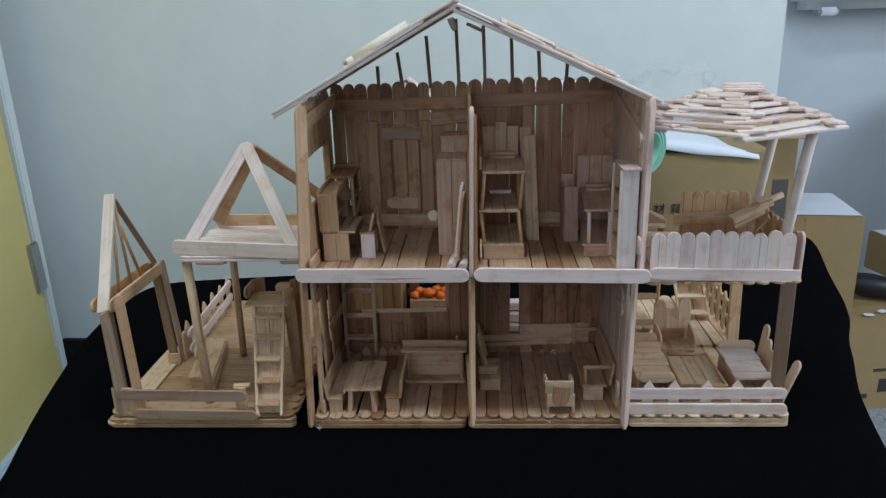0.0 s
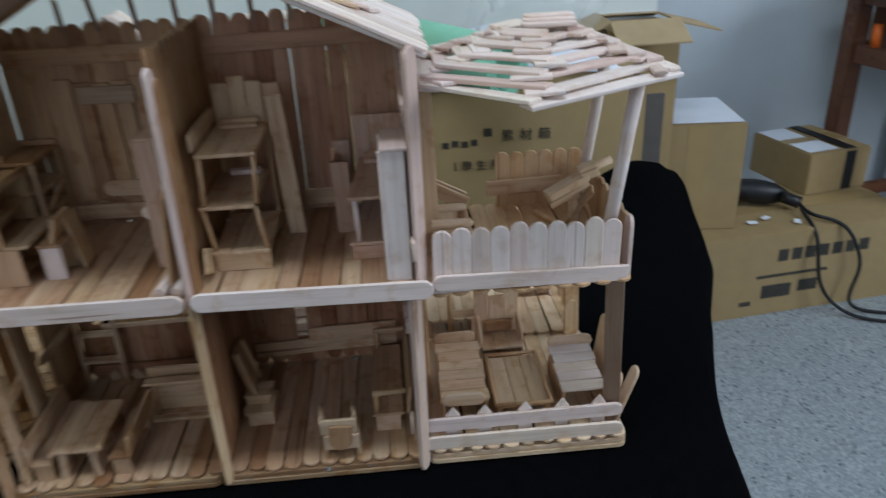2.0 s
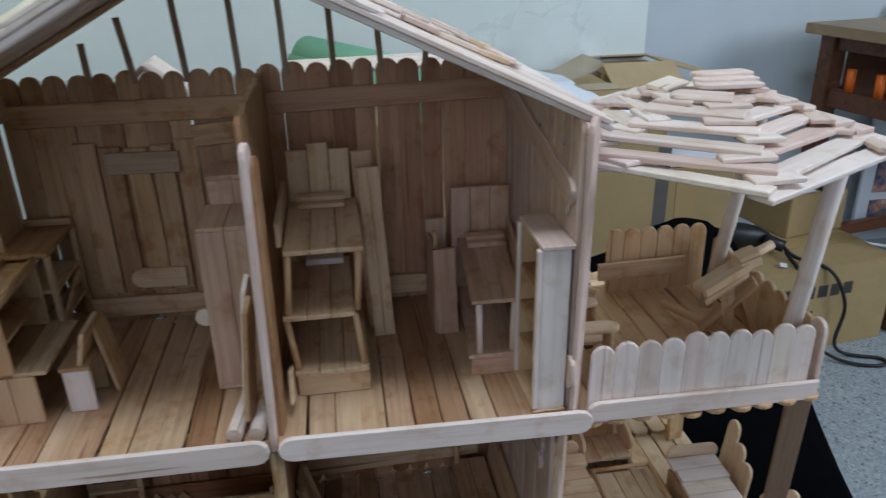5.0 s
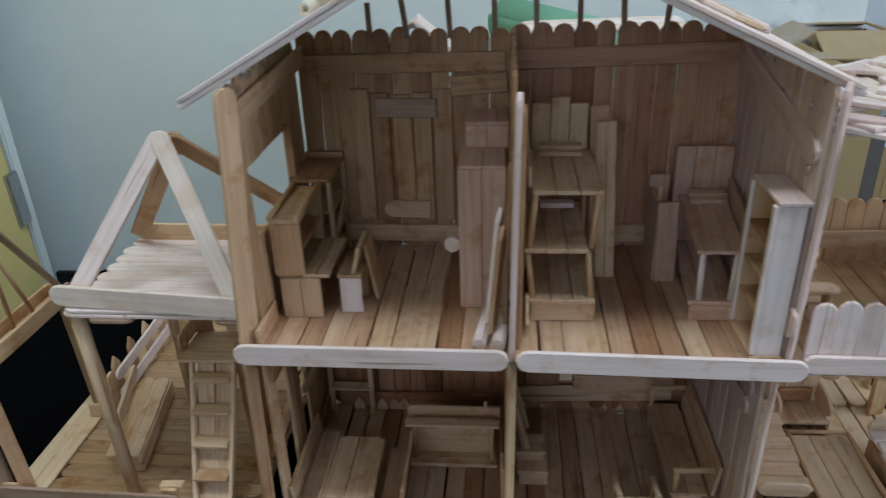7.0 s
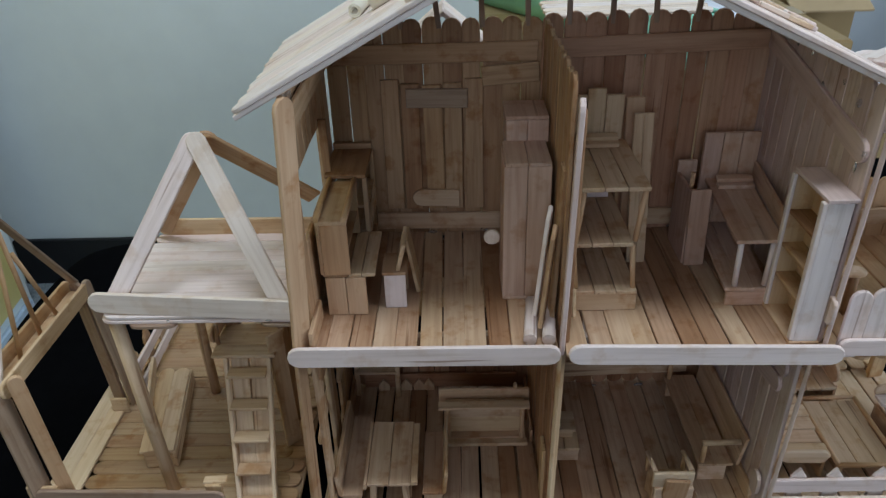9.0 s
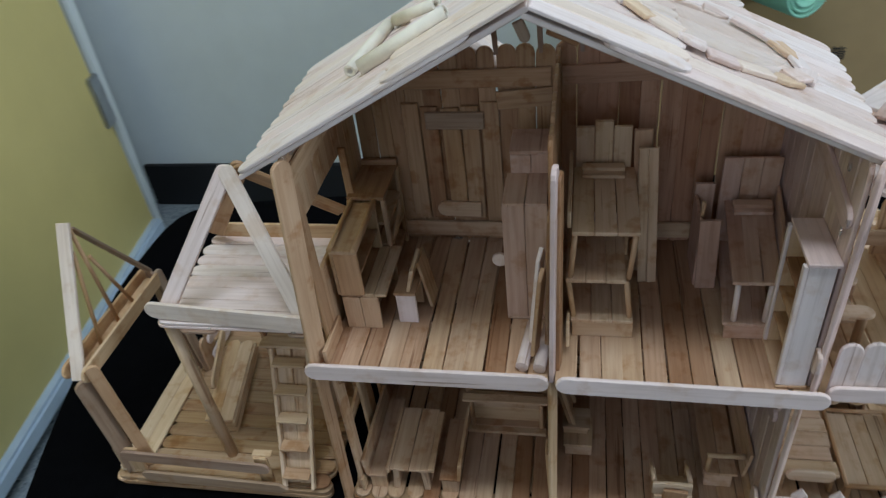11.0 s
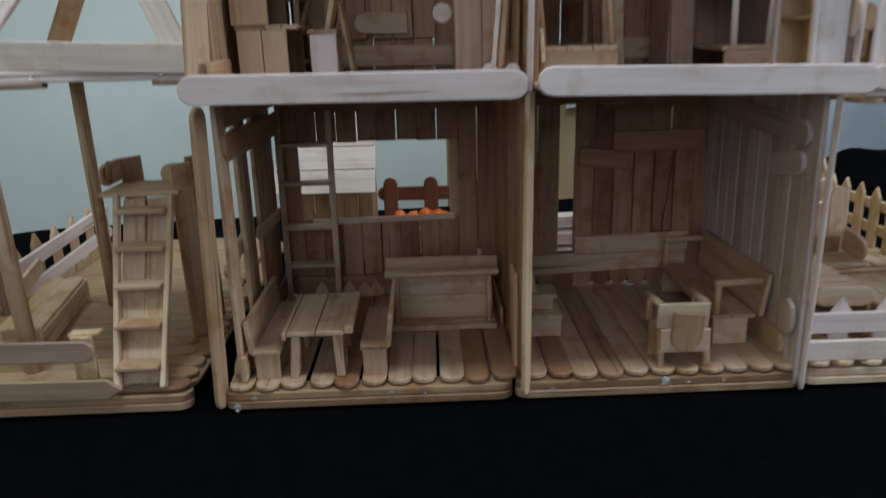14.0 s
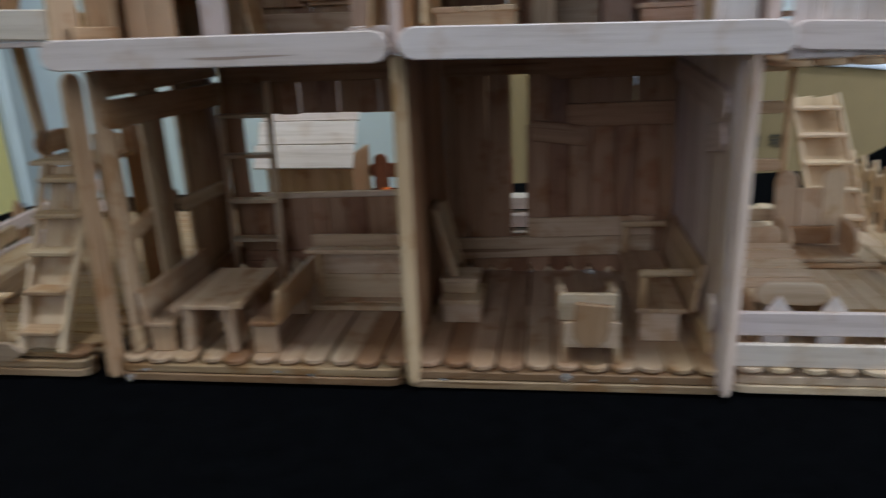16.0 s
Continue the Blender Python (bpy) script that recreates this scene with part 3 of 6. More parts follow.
stick("batten", ubw, (-0.0265, 0.0965, 0.2095), (0.002, 0.0965, 0.2115), (0, 0, 1), 0.0097, 0.002, "ss", WARM)
back_door = stick("door_panel", house, (-0.0515, 0.0975, 0.2055), (-0.0505, 0.0975, 0.137), (1, 0, 0), 0.0097, 0.002, "ss", WARM, "closed plank door with two short battens")
for x in (-0.0725, -0.0625, -0.041, -0.0305):
    stick("plank", back_door, (x, 0.0976, 0.137), (x, 0.0976, 0.2085 if abs(x + 0.05) > 0.015 else 0.2065), (1, 0, 0), 0.0092, 0.002, "ss", WARM, wob=0.4)
stick("batten", back_door, (-0.0645, 0.0955, 0.1995), (-0.0335, 0.0955, 0.199), (0, 0, 1), 0.0097, 0.002, "ss", GREYED, "dark brown batten")
stick("batten", back_door, (-0.0635, 0.0955, 0.1445), (-0.0385, 0.0955, 0.1438), (0, 0, 1), 0.0097, 0.002, "rs", WOOD)

udv = stick("divider_wall", house, (0.0022, 0.03, 0.1265), (0.0022, 0.098, 0.1265), (0, 0, 1), 0.0097, 0.0015, "ss", WARM)
wall_planks(udv, 0.0048, 1, 0.003, 0.099, 0.1205, 0.2375, WARM, tops=0.0008)
stick("upright", udv, (0.0045, -0.0045, 0.1185), (0.0065, -0.003, 0.231), (0.12, 1, 0), 0.0085, 0.0022, "sr", ROSE)
stick("upright", udv, (0.0072, 0.0005, 0.1215), (0.0082, 0.0015, 0.2255), (0.12, 1, 0), 0.0088, 0.002, "sr", WARM)
stick("upright", udv, (0.0012, 0.012, 0.1215), (0.0035, 0.011, 0.198), (0, 1, 0), 0.0097, 0.002, "ss", WARM)

urw = stick("right_wall", house, (0.1127, -0.005, 0.206), (0.1126, 0.098, 0.2255), (0, 0, 1), 0.0097, 0.002, "rs", ROSE)
wall_planks(urw, 0.1148, 1, -0.006, 0.1, 0.1175, 0.2335, ROSE, ends="sr", tops=0.0008)
stick("upright", urw, (0.1168, -0.006, 0.1175), (0.1172, -0.008, 0.2345), (0.5, 0.8, 0), 0.0097, 0.002, "sr", ROSE)
stick("half_round", urw, (0.1135, -0.0085, 0.133), (0.1135, -0.0085, 0.146), (0, 1, 0), 0.008, 0.002, "rr", ROSE)
for k, (y, z) in enumerate(((0.0, 0.2), (0.01, 0.222), (0.024, 0.226), (0.04, 0.218), (0.055, 0.229), (-0.004, 0.207), (0.07, 0.23))):
    glob("glue_drop", urw, (0.1122 if y < 0.003 else 0.1132, y, z), 0.0011 + 0.0004 * (k % 2), squash=(0.45, 1.0, 2.2 if k % 3 == 0 else 1.2), seed=k)
for k, (y, z) in enumerate(((-0.002, 0.2295), (0.006, 0.231), (0.015, 0.2285), (0.022, 0.2325), (0.03, 0.2315), (0.038, 0.2335), (0.05, 0.2325), (0.062, 0.2345))):
    glob("glue_drop", ulw, (-0.1042, y, z), 0.0016, squash=(0.6, 2.4, 1.1), seed=k + 9)
for k, (x, z) in enumerate(((-0.1085, 0.0015), (0.058, 0.006))):
    glob("glue_drop", bl, (x, -0.0045, z), 0.0017, seed=k + 20)

# roof and gable
for sgn, ex, ez, name in ((-1, -0.1215, 0.2283, "roof_slope"), (1, 0.1255, 0.2305, "roof_slope")):
    eave, ridge = Vector((ex, 0, ez)), Vector((-0.0025 if sgn < 0 else -0.003, 0, 0.2928 if sgn < 0 else 0.2905))
    way = (ridge - eave).normalized()
    up = Vector((-way.z, 0, way.x)) if way.x > 0 else Vector((way.z, 0, -way.x))
    rake = stick(name, house, eave + Vector((0, -0.001, 0)) - up * 0.0018, ridge + Vector((0, -0.001, 0)) - up * 0.0018, (0, 1, 0), 0.0075, 0.0022, "ss", FRESH)
    stick("rafter", rake, eave + way * 0.01 + Vector((0, 0.092, 0)) - up * 0.0022, ridge + Vector((0, 0.092, 0)) - up * 0.0022, (0, 1, 0), 0.0097, 0.0022, "ss", WOOD)
    for k in range(11):
        y = -0.001 + 0.0096 * k
        j = RNG.uniform(-0.0015, 0.0015)
        stick("roof_stick", rake, eave + way * j + Vector((0, y, 0)), eave + way * (0.114 + j) + Vector((0, y, 0)) + up * 0.0004, (0, 1, 0), 0.0095, 0.002, "rr", FRESH, wob=0.6)
        stick("roof_stick", rake, ridge - way * 0.06 + Vector((0, y, 0)) + up * 0.0019, ridge + way * (0.001 if sgn < 0 else -0.001) + Vector((0, y, 0)) + up * 0.0019, (0, 1, 0), 0.0095, 0.0018, "rs", FRESH, wob=0.6)
for x, lean in zip((-0.0655, -0.047, -0.0258, -0.004, 0.0158, 0.0365, 0.0572, 0.0765), (0, -0.003, -0.002, -0.0015, -0.001, -0.001, -0.0015, 0.0008)):
    top = 0.2885 - abs(x) * (0.53 if x < 0 else 0.465) - 0.004
    stick("gable_post", house, (x, 0.1, 0.2325), (x + lean, 0.0985, top), (1, 0, 0), 0.0026, 0.002, "ss", GREYED)
stick("cleat", house, (-0.006, 0.004, 0.284), (-0.003, 0.004, 0.2765), (1, 0, 0), 0.004, 0.002, "sr", GREYED)
stick("cleat", house, (0.004, 0.006, 0.2805), (0.0145, 0.006, 0.2755), (0, 1, 0), 0.008, 0.002, "ss", WARM)


def roof_point(x, y, lift):
    z = 0.2915 + (x * 0.535 if x < 0 else -x * 0.468)
    return Vector((x - 0.45 * lift if x < 0 else x + 0.4 * lift, y, z + 0.9 * lift))


def roll(name, a, b, r, label):
    """A tightly rolled strip of pale paper: a spiral wall along its length."""
    m, L = frame_of(a, b, (0, 1, 0))
    verts, faces, n = [], [], 40
    for s in (-L / 2, L / 2):
        for k in range(n + 1):
            a0 = k / n * 4 * math.pi
            q = r * (0.55 + 0.45 * k / n)
            verts.append((s, q * math.cos(a0), q * math.sin(a0)))
    for k in range(n):
        faces.append((k, k + 1, n + 2 + k, n + 1 + k))
    me = bpy.data.meshes.new(name)
    me.from_pydata(verts, [], faces)
    me.materials.append(FOAM)
    for p in me.polygons:
        p.use_smooth = True
    ob = new(name, me)
    sol = ob.modifiers.new("wall", "SOLIDIFY")
    sol.thickness = 0.0006
    register(ob, m)
    return tagged(ob, label, "rolled strip", "rolls on the roof")


roll("paper_roll", roof_point(-0.068, 0.024, 0.0062), roof_point(-0.0315, 0.026, 0.0066), 0.0036, "cream rolled strip glued along the roof slope")
roll("paper_roll", roof_point(-0.075, 0.03, 0.006), roof_point(-0.066, 0.068, 0.006), 0.0031, "cream rolled strip glued across the roof slope")
roll("paper_roll", roof_point(-0.062, 0.066, 0.0062), roof_point(-0.04, 0.05, 0.0062), 0.0031, "short cream rolled strip on the roof")

# ring of chips round a glue-filled patch on the roof
ring = thing("chip_ring", roof_point(0.065, 0.045, 0.0), "oval ring of broken stick chips glued on the roof", "roof ornament")
slope = math.atan(0.458)
for k in range(19):
    a = 2 * math.pi * k / 19 + 0.1
    x, y = 0.065 + 0.036 * math.cos(a), 0.047 + 0.027 * math.sin(a)
    p = roof_point(x, y, (0.0024 if x < 0.057 else 0.0006) + 0.0006 * (k % 2))
    t = Vector((-math.sin(a) * 0.036, math.cos(a) * 0.027, 0)).normalized()
    t.z = -t.x * 0.458
    t = t.normalized() * (0.0058 + 0.0016 * RNG.random())
    stick("chip", ring, p - t, p + t, t.cross(Vector((0.42, 0, 0.9))), 0.0085, 0.002, ("ss", "ps", "ss")[k % 3], (FRESH, DECKW, FRESH, FRESH, ROSE)[k % 5], wob=5)
bm = bmesh.new()
bmesh.ops.create_icosphere(bm, subdivisions=3, radius=1)
for v in bm.verts:
    v.co = Vector((v.co.x * 0.031, v.co.y * 0.023, v.co.z * 0.0012 * (1 + noise.noise(v.co * 4))))
from_bm("glue_film", bm, TAN_GLUE, ring, Matrix.Translation(roof_point(0.065, 0.047, 0.001)) @ pose(0, 0, 0, 0, math.degrees(slope), 0), smooth=True)

# ---- left yard ----
yard = thing("stick_porch", (-0.2, 0.08, 0), "raised stick terrace with posts, open gable roof and low fence", "model porch")
yb = base_frame(yard, -0.268, -0.127, -0.002, 0.112)
for x in (-0.265, -0.255):
    stick("base_rail", yb, (x, -0.003, 0.003), (x, 0.111, 0.003), (1, 0, 0), 0.0097, 0.0022, "rr", WOOD)
yb2 = base_frame(yard, -0.262, -0.127, 0.108, 0.22)
yf = stick("floor", yard, (-0.262, 0.06, 0.0072), (-0.128, 0.06, 0.0072), (0, 1, 0), 0.0097, 0.0016, "rr", WOOD)
for k in range(11):
    y = 0.004 + 0.0102 * k
    j = RNG.uniform(-0.003, 0.003)
    stick("plank", yf, (-0.25 + j, y, 0.0085), (-0.136 + j, y, 0.0085), (0, 1, 0), 0.0101, 0.002, "rr", YARD, wob=0.4)
    stick("plank", yf, (-0.1425, y, 0.0083), (-0.128, y, 0.0083), (0, 1, 0), 0.0098, 0.0018, "sr", WARM, wob=0.4)
    stick("plank", yf, (-0.25, y + 0.113, 0.0085), (-0.136, y + 0.113, 0.0085), (0, 1, 0), 0.0101, 0.002, "rr", YARD, wob=0.4)
for x in (-0.252, -0.2615):
    stick("plank", yf, (x, 0.0, 0.0105), (x, 0.113, 0.0105), (1, 0, 0), 0.0097, 0.002, "rr", DECKW)
# roof platform with its pyramid of four sticks
plat = stick("platform", yard, (-0.203, 0.0145, 0.1265), (-0.112, 0.0145, 0.1262), (0, 1, 0), 0.0097, 0.002, "rs", FRESH)
for k in range(8):
    y = 0.0145 + 0.0098 * k
    stick("plank", plat, (-0.2025 + RNG.uniform(0, 0.0012), y, 0.1287), (-0.112, y, 0.1284), (0, 1, 0), 0.0097, 0.002, "rs", FRESH, wob=0.6)
stick("batten", plat, (-0.19, 0.012, 0.1245), (-0.168, 0.012, 0.1245), (0, 1, 0), 0.008, 0.002, "rr", GREYED)
stick("batten", plat, (-0.13, 0.012, 0.1245), (-0.112, 0.012, 0.1245), (0, 1, 0), 0.008, 0.002, "rr", GREYED)
stick("edge_board", plat, (-0.2065, 0.0125, 0.1362), (-0.1115, 0.0088, 0.1322), (0, 0, 1), 0.0105, 0.0022, "rs", FRESH)
stick("edge_board", plat, (-0.201, 0.0865, 0.1345), (-0.112, 0.0865, 0.1335), (0, 0, 1), 0.0097, 0.002, "rs", WOOD)
apex = Vector((-0.1555, 0.0475, 0.1985))
for n0, foot, top, mat in (("gable_stick", (-0.1945, 0.0150, 0.1365), apex + Vector((-0.002, -0.001, 0)), FRESH), ("gable_stick", (-0.1185, 0.0108, 0.1335), apex + Vector((0.0005, -0.003, 0.001)), FRESH), ("gable_stick", (-0.1975, 0.083, 0.134), apex + Vector((0.002, 0.008, -0.002)), WOOD), ("gable_stick", (-0.112, 0.075, 0.156), apex + Vector((0.003, 0.006, -0.003)), WARM)):
    d = (Vector(top) - Vector(foot)).normalized()
    stick(n0, plat, foot, Vector(top) + d * 0.004, (1, 0, 0) if foot[0] < -0.15 else (1, 0, 0.2), 0.0091, 0.0022, "sr", mat)
dowel("post", yard, (-0.1965, 0.0185, 0.0085), (-0.1985, 0.0155, 0.1255), 0.0034, WOOD)
dowel("post", yard, (-0.1955, 0.0975, 0.0085), (-0.185, 0.072, 0.1255), 0.003, WOOD)
# low front fence
stick("rail", yard, (-0.2575, -0.001, 0.027), (-0.16, -0.003, 0.0265), (0, 0, 1), 0.0085, 0.002, "rr", GREYED)
stick("rail", yard, (-0.2465, -0.0035, 0.0125), (-0.151, -0.005, 0.0115), (0, 0, 1), 0.008, 0.002, "rp", GREYED)
for x in (-0.2505, -0.1665, -0.2585):
    stick("fence_post", yard, (x, 0.0015, 0.0075), (x, 0.0015, 0.031), (1, 0, 0), 0.0085, 0.002, "ss", WOOD)
stick("chip", yard, (-0.172, 0.0045, 0.031), (-0.16, 0.0045, 0.0315), (0, 1, 0), 0.0045, 0.0015, "ss", WOOD)
# the gate frame at the side with its leaning rafters
gate = stick("gate_beam", yard, (-0.2505, -0.004, 0.0965), (-0.2505, 0.09, 0.0955), (0, 0, 1), 0.0097, 0.002, "rr", WOOD)
stick("gate_beam", yard, (-0.265, -0.001, 0.0955), (-0.264, 0.093, 0.0945), (0, 0, 1), 0.0097, 0.002, "rr", HONEY)
stick("gate_plate", yard, (-0.2575, 0.003, 0.0925), (-0.2575, 0.09, 0.0925), (1, 0, 0), 0.0097, 0.002, "rr", HONEY)
stick("gate_post", yard, (-0.2565, 0.0035, 0.0085), (-0.2535, -0.003, 0.0945), (0.6, 0.8, 0), 0.0097, 0.0022, "sr", GREYED)
stick("gate_post", yard, (-0.2455, 0.0065, 0.0105), (-0.2435, -0.002, 0.106), (0.8, 0.6, 0), 0.007, 0.0022, "sr", HONEY)
stick("gate_post", yard, (-0.252, 0.0875, 0.0105), (-0.2575, 0.088, 0.1), (0.9, -0.4, 0), 0.0097, 0.0022, "sr", GREYED)
stick("gate_post", yard, (-0.2435, 0.087, 0.0105), (-0.2505, 0.0865, 0.1015), (0.3, 0.9, 0), 0.006, 0.0022, "sr", GREYED)
stick("block", yard, (-0.2535, 0.079, 0.0155), (-0.2435, 0.079, 0.0155), (0, 0, 1), 0.011, 0.002, "ss", WOOD)
stick("rafter", yard, (-0.2575, 0.0, 0.0915), (-0.2625, 0.0465, 0.1665), (1, 0, 0.1), 0.0085, 0.0022, "ss", FRESH)
stick("rafter", yard, (-0.2575, 0.0885, 0.099), (-0.261, 0.048, 0.162), (1, 0, 0.1), 0.0045, 0.002, "ss", GREYED)
for y in (0.026, 0.046, 0.064):
    dowel("strut", yard, (-0.2575, y, 0.094), (-0.2605, min(0.056, 0.04 + 0.25 * (y - 0.02)), 0.1655 - 0.75 * abs(y - 0.046) - 0.012 * (y > 0.06)), 0.0012, HONEY)
# picket fence along the far side
for z in (0.022, 0.036):
    stick("fence_rail", yard, (-0.2405, 0.094, z - 0.006), (-0.2405, 0.208, z), (0, 0, 1), 0.0075, 0.002, "rr", FRESH)
for k in range(6):
    y = 0.1 + 0.021 * k
    stick("picket", yard, (-0.243, y, 0.006), (-0.243, y, 0.042 + 0.001 * (k % 2)), (0, 1, 0), 0.0085, 0.002, "sp", WOOD)
stick("picket", yard, (-0.2425, 0.091, 0.006), (-0.2425, 0.091, 0.036), (0, 1, 0), 0.009, 0.002, "sr", WOOD)

# bench in the yard
bench = thing("bench", (-0.215, 0.07, 0.0095), "long low stick bench on the terrace", "bench")
ba, bb = Vector((-0.2085, 0.033, 0.022)), Vector((-0.2215, 0.105, 0.022))
for k in (-0.5, 0.5):
    o = Vector((0.0095 * k * 2 * 0.5, 0, 0))
    stick("seat_plank", bench, ba + o, bb + o, (1, 0.1, 0), 0.0095, 0.002, "sr", WOOD)
stick("side_board", bench, ba + Vector((0.0095, 0.0, -0.0055)), bb + Vector((0.0095, 0, -0.0055)), (0, 0, 1), 0.0097, 0.002, "ss", WOOD)
stick("leg", bench, ba + Vector((-0.008, 0.001, -0.006)), ba + Vector((0.008, 0.003, -0.006)), (0, 0, 1), 0.0125, 0.002, "ss", WOOD)
stick("backrest", bench, ba + Vector((-0.01, 0.02, 0.009)), bb + Vector((-0.012, 0, 0.008)), (0, 0, 1), 0.0085, 0.002, "rr", WOOD)

# ladder with its landing
ladder = thing("stair_ladder", (-0.15, 0.02, 0.0095), "pale stick stair with five treads and a closed back", "ladder")
for xa, xb in ((-0.1538, -0.1638), (-0.1362, -0.1408)):
    stick("side_rail", ladder, (xa, -0.003, 0.0105), (xb, 0.046, 0.0765), (0, 1, 0), 0.0035, 0.0022, "ss", DECKW)
for k in range(5):
    f = 0.12 + k * 0.2
    x0, x1, y, z = -0.1538 - 0.01 * f, -0.1362 - 0.0046 * f, -0.003 + 0.049 * f, 0.0105 + 0.066 * f
    stick("tread", ladder, (x0 + 0.001, y - 0.002, z), (x1 - 0.001, y - 0.002, z), (0, 1, 0.05), 0.0075, 0.002, "ss", WOOD)
for dx in (0.27, 0.73):
    xa, xb = -0.1538 + 0.0176 * dx, -0.1638 + 0.023 * dx
    stick("riser", ladder, (xa, 0.001, 0.0105), (xb, 0.049, 0.0745), (1, 0, 0), 0.0092, 0.0016, "ss", WOOD)
land = thing("landing", (-0.155, 0.062, 0.0095), "square stick landing on tall posts beside the stair", "landing")
for k in range(3):
    stick("plank", land, (-0.172, 0.0515 + 0.0097 * k, 0.0765), (-0.138, 0.0515 + 0.0097 * k, 0.0765), (0, 1, 0), 0.0095, 0.002, "ss", WOOD)
for x, y in ((-0.138, 0.052), (-0.138, 0.074), (-0.168, 0.076)):
    stick("post", land, (x + 0.001, y, 0.0095), (x, y, 0.0885), (0.7, 0.7, 0), 0.0097, 0.002, "ss", WOOD)
stick("rail", land, (-0.173, 0.054, 0.083), (-0.1715, 0.076, 0.084), (0, 0, 1), 0.0097, 0.002, "rr", WOOD)
stick("rail", land, (-0.1675, 0.0495, 0.0835), (-0.171, 0.06, 0.087), (0, 0, 1), 0.008, 0.002, "rr", WARM)
stick("rail", land, (-0.155, 0.076, 0.08), (-0.139, 0.076, 0.08), (0, 0, 1), 0.0097, 0.002, "rr", WOOD)

# beads of hardened glue squeezed out of the joints
BEADS = random.Random(21)
for holder, count, xa, xb, y, z, r in ((bl, 3, -0.11, -0.004, -0.0042, 0.0045, 0.0008), (br, 3, 0.004, 0.11, -0.0042, 0.0045, 0.0008), (bw, 4, 0.01, 0.1, 0.0962, 0.0115, 0.001), (ubw, 4, -0.09, 0.1, 0.0962, 0.1235, 0.0009), (plat, 2, -0.19, -0.12, 0.0085, 0.1275, 0.0009)):
    for k in range(count):
        x = xa + (xb - xa) * (k + BEADS.uniform(0.1, 0.9)) / count
        glob("glue_drop", holder, (x, y, z + BEADS.uniform(-0.0012, 0.0012)), r * BEADS.uniform(0.7, 1.2), squash=(BEADS.uniform(1.0, 2.6), 0.5, BEADS.uniform(0.6, 1.2)), seed=k)

# ---- right deck and balcony ----
deck = thing("stick_deck", (0.17, 0.06, 0), "two-level stick deck with balcony fence and stepped canopy", "model deck")
db = base_frame(deck, 0.1145, 0.2285, -0.001, 0.112, pale=True)
db2 = base_frame(deck, 0.1145, 0.2285, 0.11, 0.222)
df = stick("floor", deck, (0.116, 0.06, 0.0072), (0.228, 0.06, 0.0072), (0, 1, 0), 0.0097, 0.0016, "rr", WOOD)
floor_planks(df, 0.1155, 0.2285, -0.0032, 0.1108, 0.0102, DECKW, 0.0003)
floor_planks(df, 0.1155, 0.2285, 0.108, 0.222, 0.0122, DECKW, 0.0003)
for x in (0.1285, 0.1465, 0.1695, 0.1905, 0.2115):
    stick("fence_post", deck, (x, 0.0038, 0.0105), (x + 0.001, 0.0042, 0.0345), (1, 0, 0), 0.008, 0.0018, "sp", FRESH)
stick("rail", deck, (0.1125, 0.0015, 0.0252), (0.2255, 0.0025, 0.0248), (0, 0, 1), 0.0085, 0.0022, "rr", FRESH)
stick("rail", deck, (0.112, -0.0005, 0.0145), (0.2255, -0.0005, 0.014), (0, 0, 1), 0.0085, 0.0022, "rr", FRESH)
stick("post", deck, (0.2215, 0.010, 0.0105), (0.2155, -0.001, 0.1105), (1, -0.3, 0), 0.0095, 0.0025, "ss", GREYED)
stick("post", deck, (0.2215, 0.1055, 0.0105), (0.2175, 0.1, 0.1095), (1, 0.3, 0), 0.0105, 0.0025, "ss", HONEY)
stick("post", deck, (0.2195, 0.101, 0.0105), (0.2195, 0.101, 0.04), (1, 0.2, 0), 0.0097, 0.002, "sr", WOOD)
stick("post", deck, (0.1185, 0.05, 0.0105), (0.1185, 0.05, 0.1075), (0, 1, 0), 0.0097, 0.002, "ss", HONEY)
# balcony
bf = stick("balcony_floor", deck, (0.1225, 0.05, 0.1085), (0.223, 0.05, 0.108), (0, 1, 0), 0.0097, 0.002, "rr", WOOD)
floor_planks(bf, 0.1205, 0.2235, -0.0065, 0.1075, 0.1125, HONEY, 0.0002)
bfence = stick("balcony_beam", deck, (0.1215, -0.0080, 0.1198), (0.2210, -0.0030, 0.1150), (0, 0, 1), 0.0085, 0.0022, "rs", FRESH)
for k in range(10):
    x = 0.1268 + 0.0095 * k
    z = 0.1472 - 0.0003 * k + (0.0018 if k in (4, 8) else 0.0) + RNG.uniform(-0.0006, 0.0006)
    stick("picket", bfence, (x, -0.0055 + 0.0005 * k, 0.1130), (x + 0.0006, -0.0048 + 0.0005 * k, z), (1, 0, 0), 0.0093, 0.002, "sr", FRESH, wob=0.7)
stick("picket", bfence, (0.2222, 0.004, 0.1115), (0.2228, 0.005, 0.1435), (0, 1, 0), 0.0097, 0.002, "sr", FRESH)
for k in range(9):
    stick("picket", bfence, (0.2232 + 0.0003 * k, 0.0145 + 0.0098 * k, 0.1115), (0.2238 + 0.0003 * k, 0.0145 + 0.0098 * k, 0.1420 + RNG.uniform(-0.001, 0.001)), (0, 1, 0), 0.0096, 0.002, "sr", WOOD, wob=0.7)
brear = stick("rear_rail", deck, (0.163, 0.0965, 0.1265), (0.2085, 0.0945, 0.1285), (0, 0, 1), 0.0095, 0.002, "ss", WOOD)
for k in range(6):
    x = 0.1735 + 0.0090 * k
    stick("picket", brear, (x, 0.1015, 0.1115), (x, 0.1025, 0.1475), (1, 0, 0), 0.0088, 0.002, "sr", HONEY, wob=0.6)
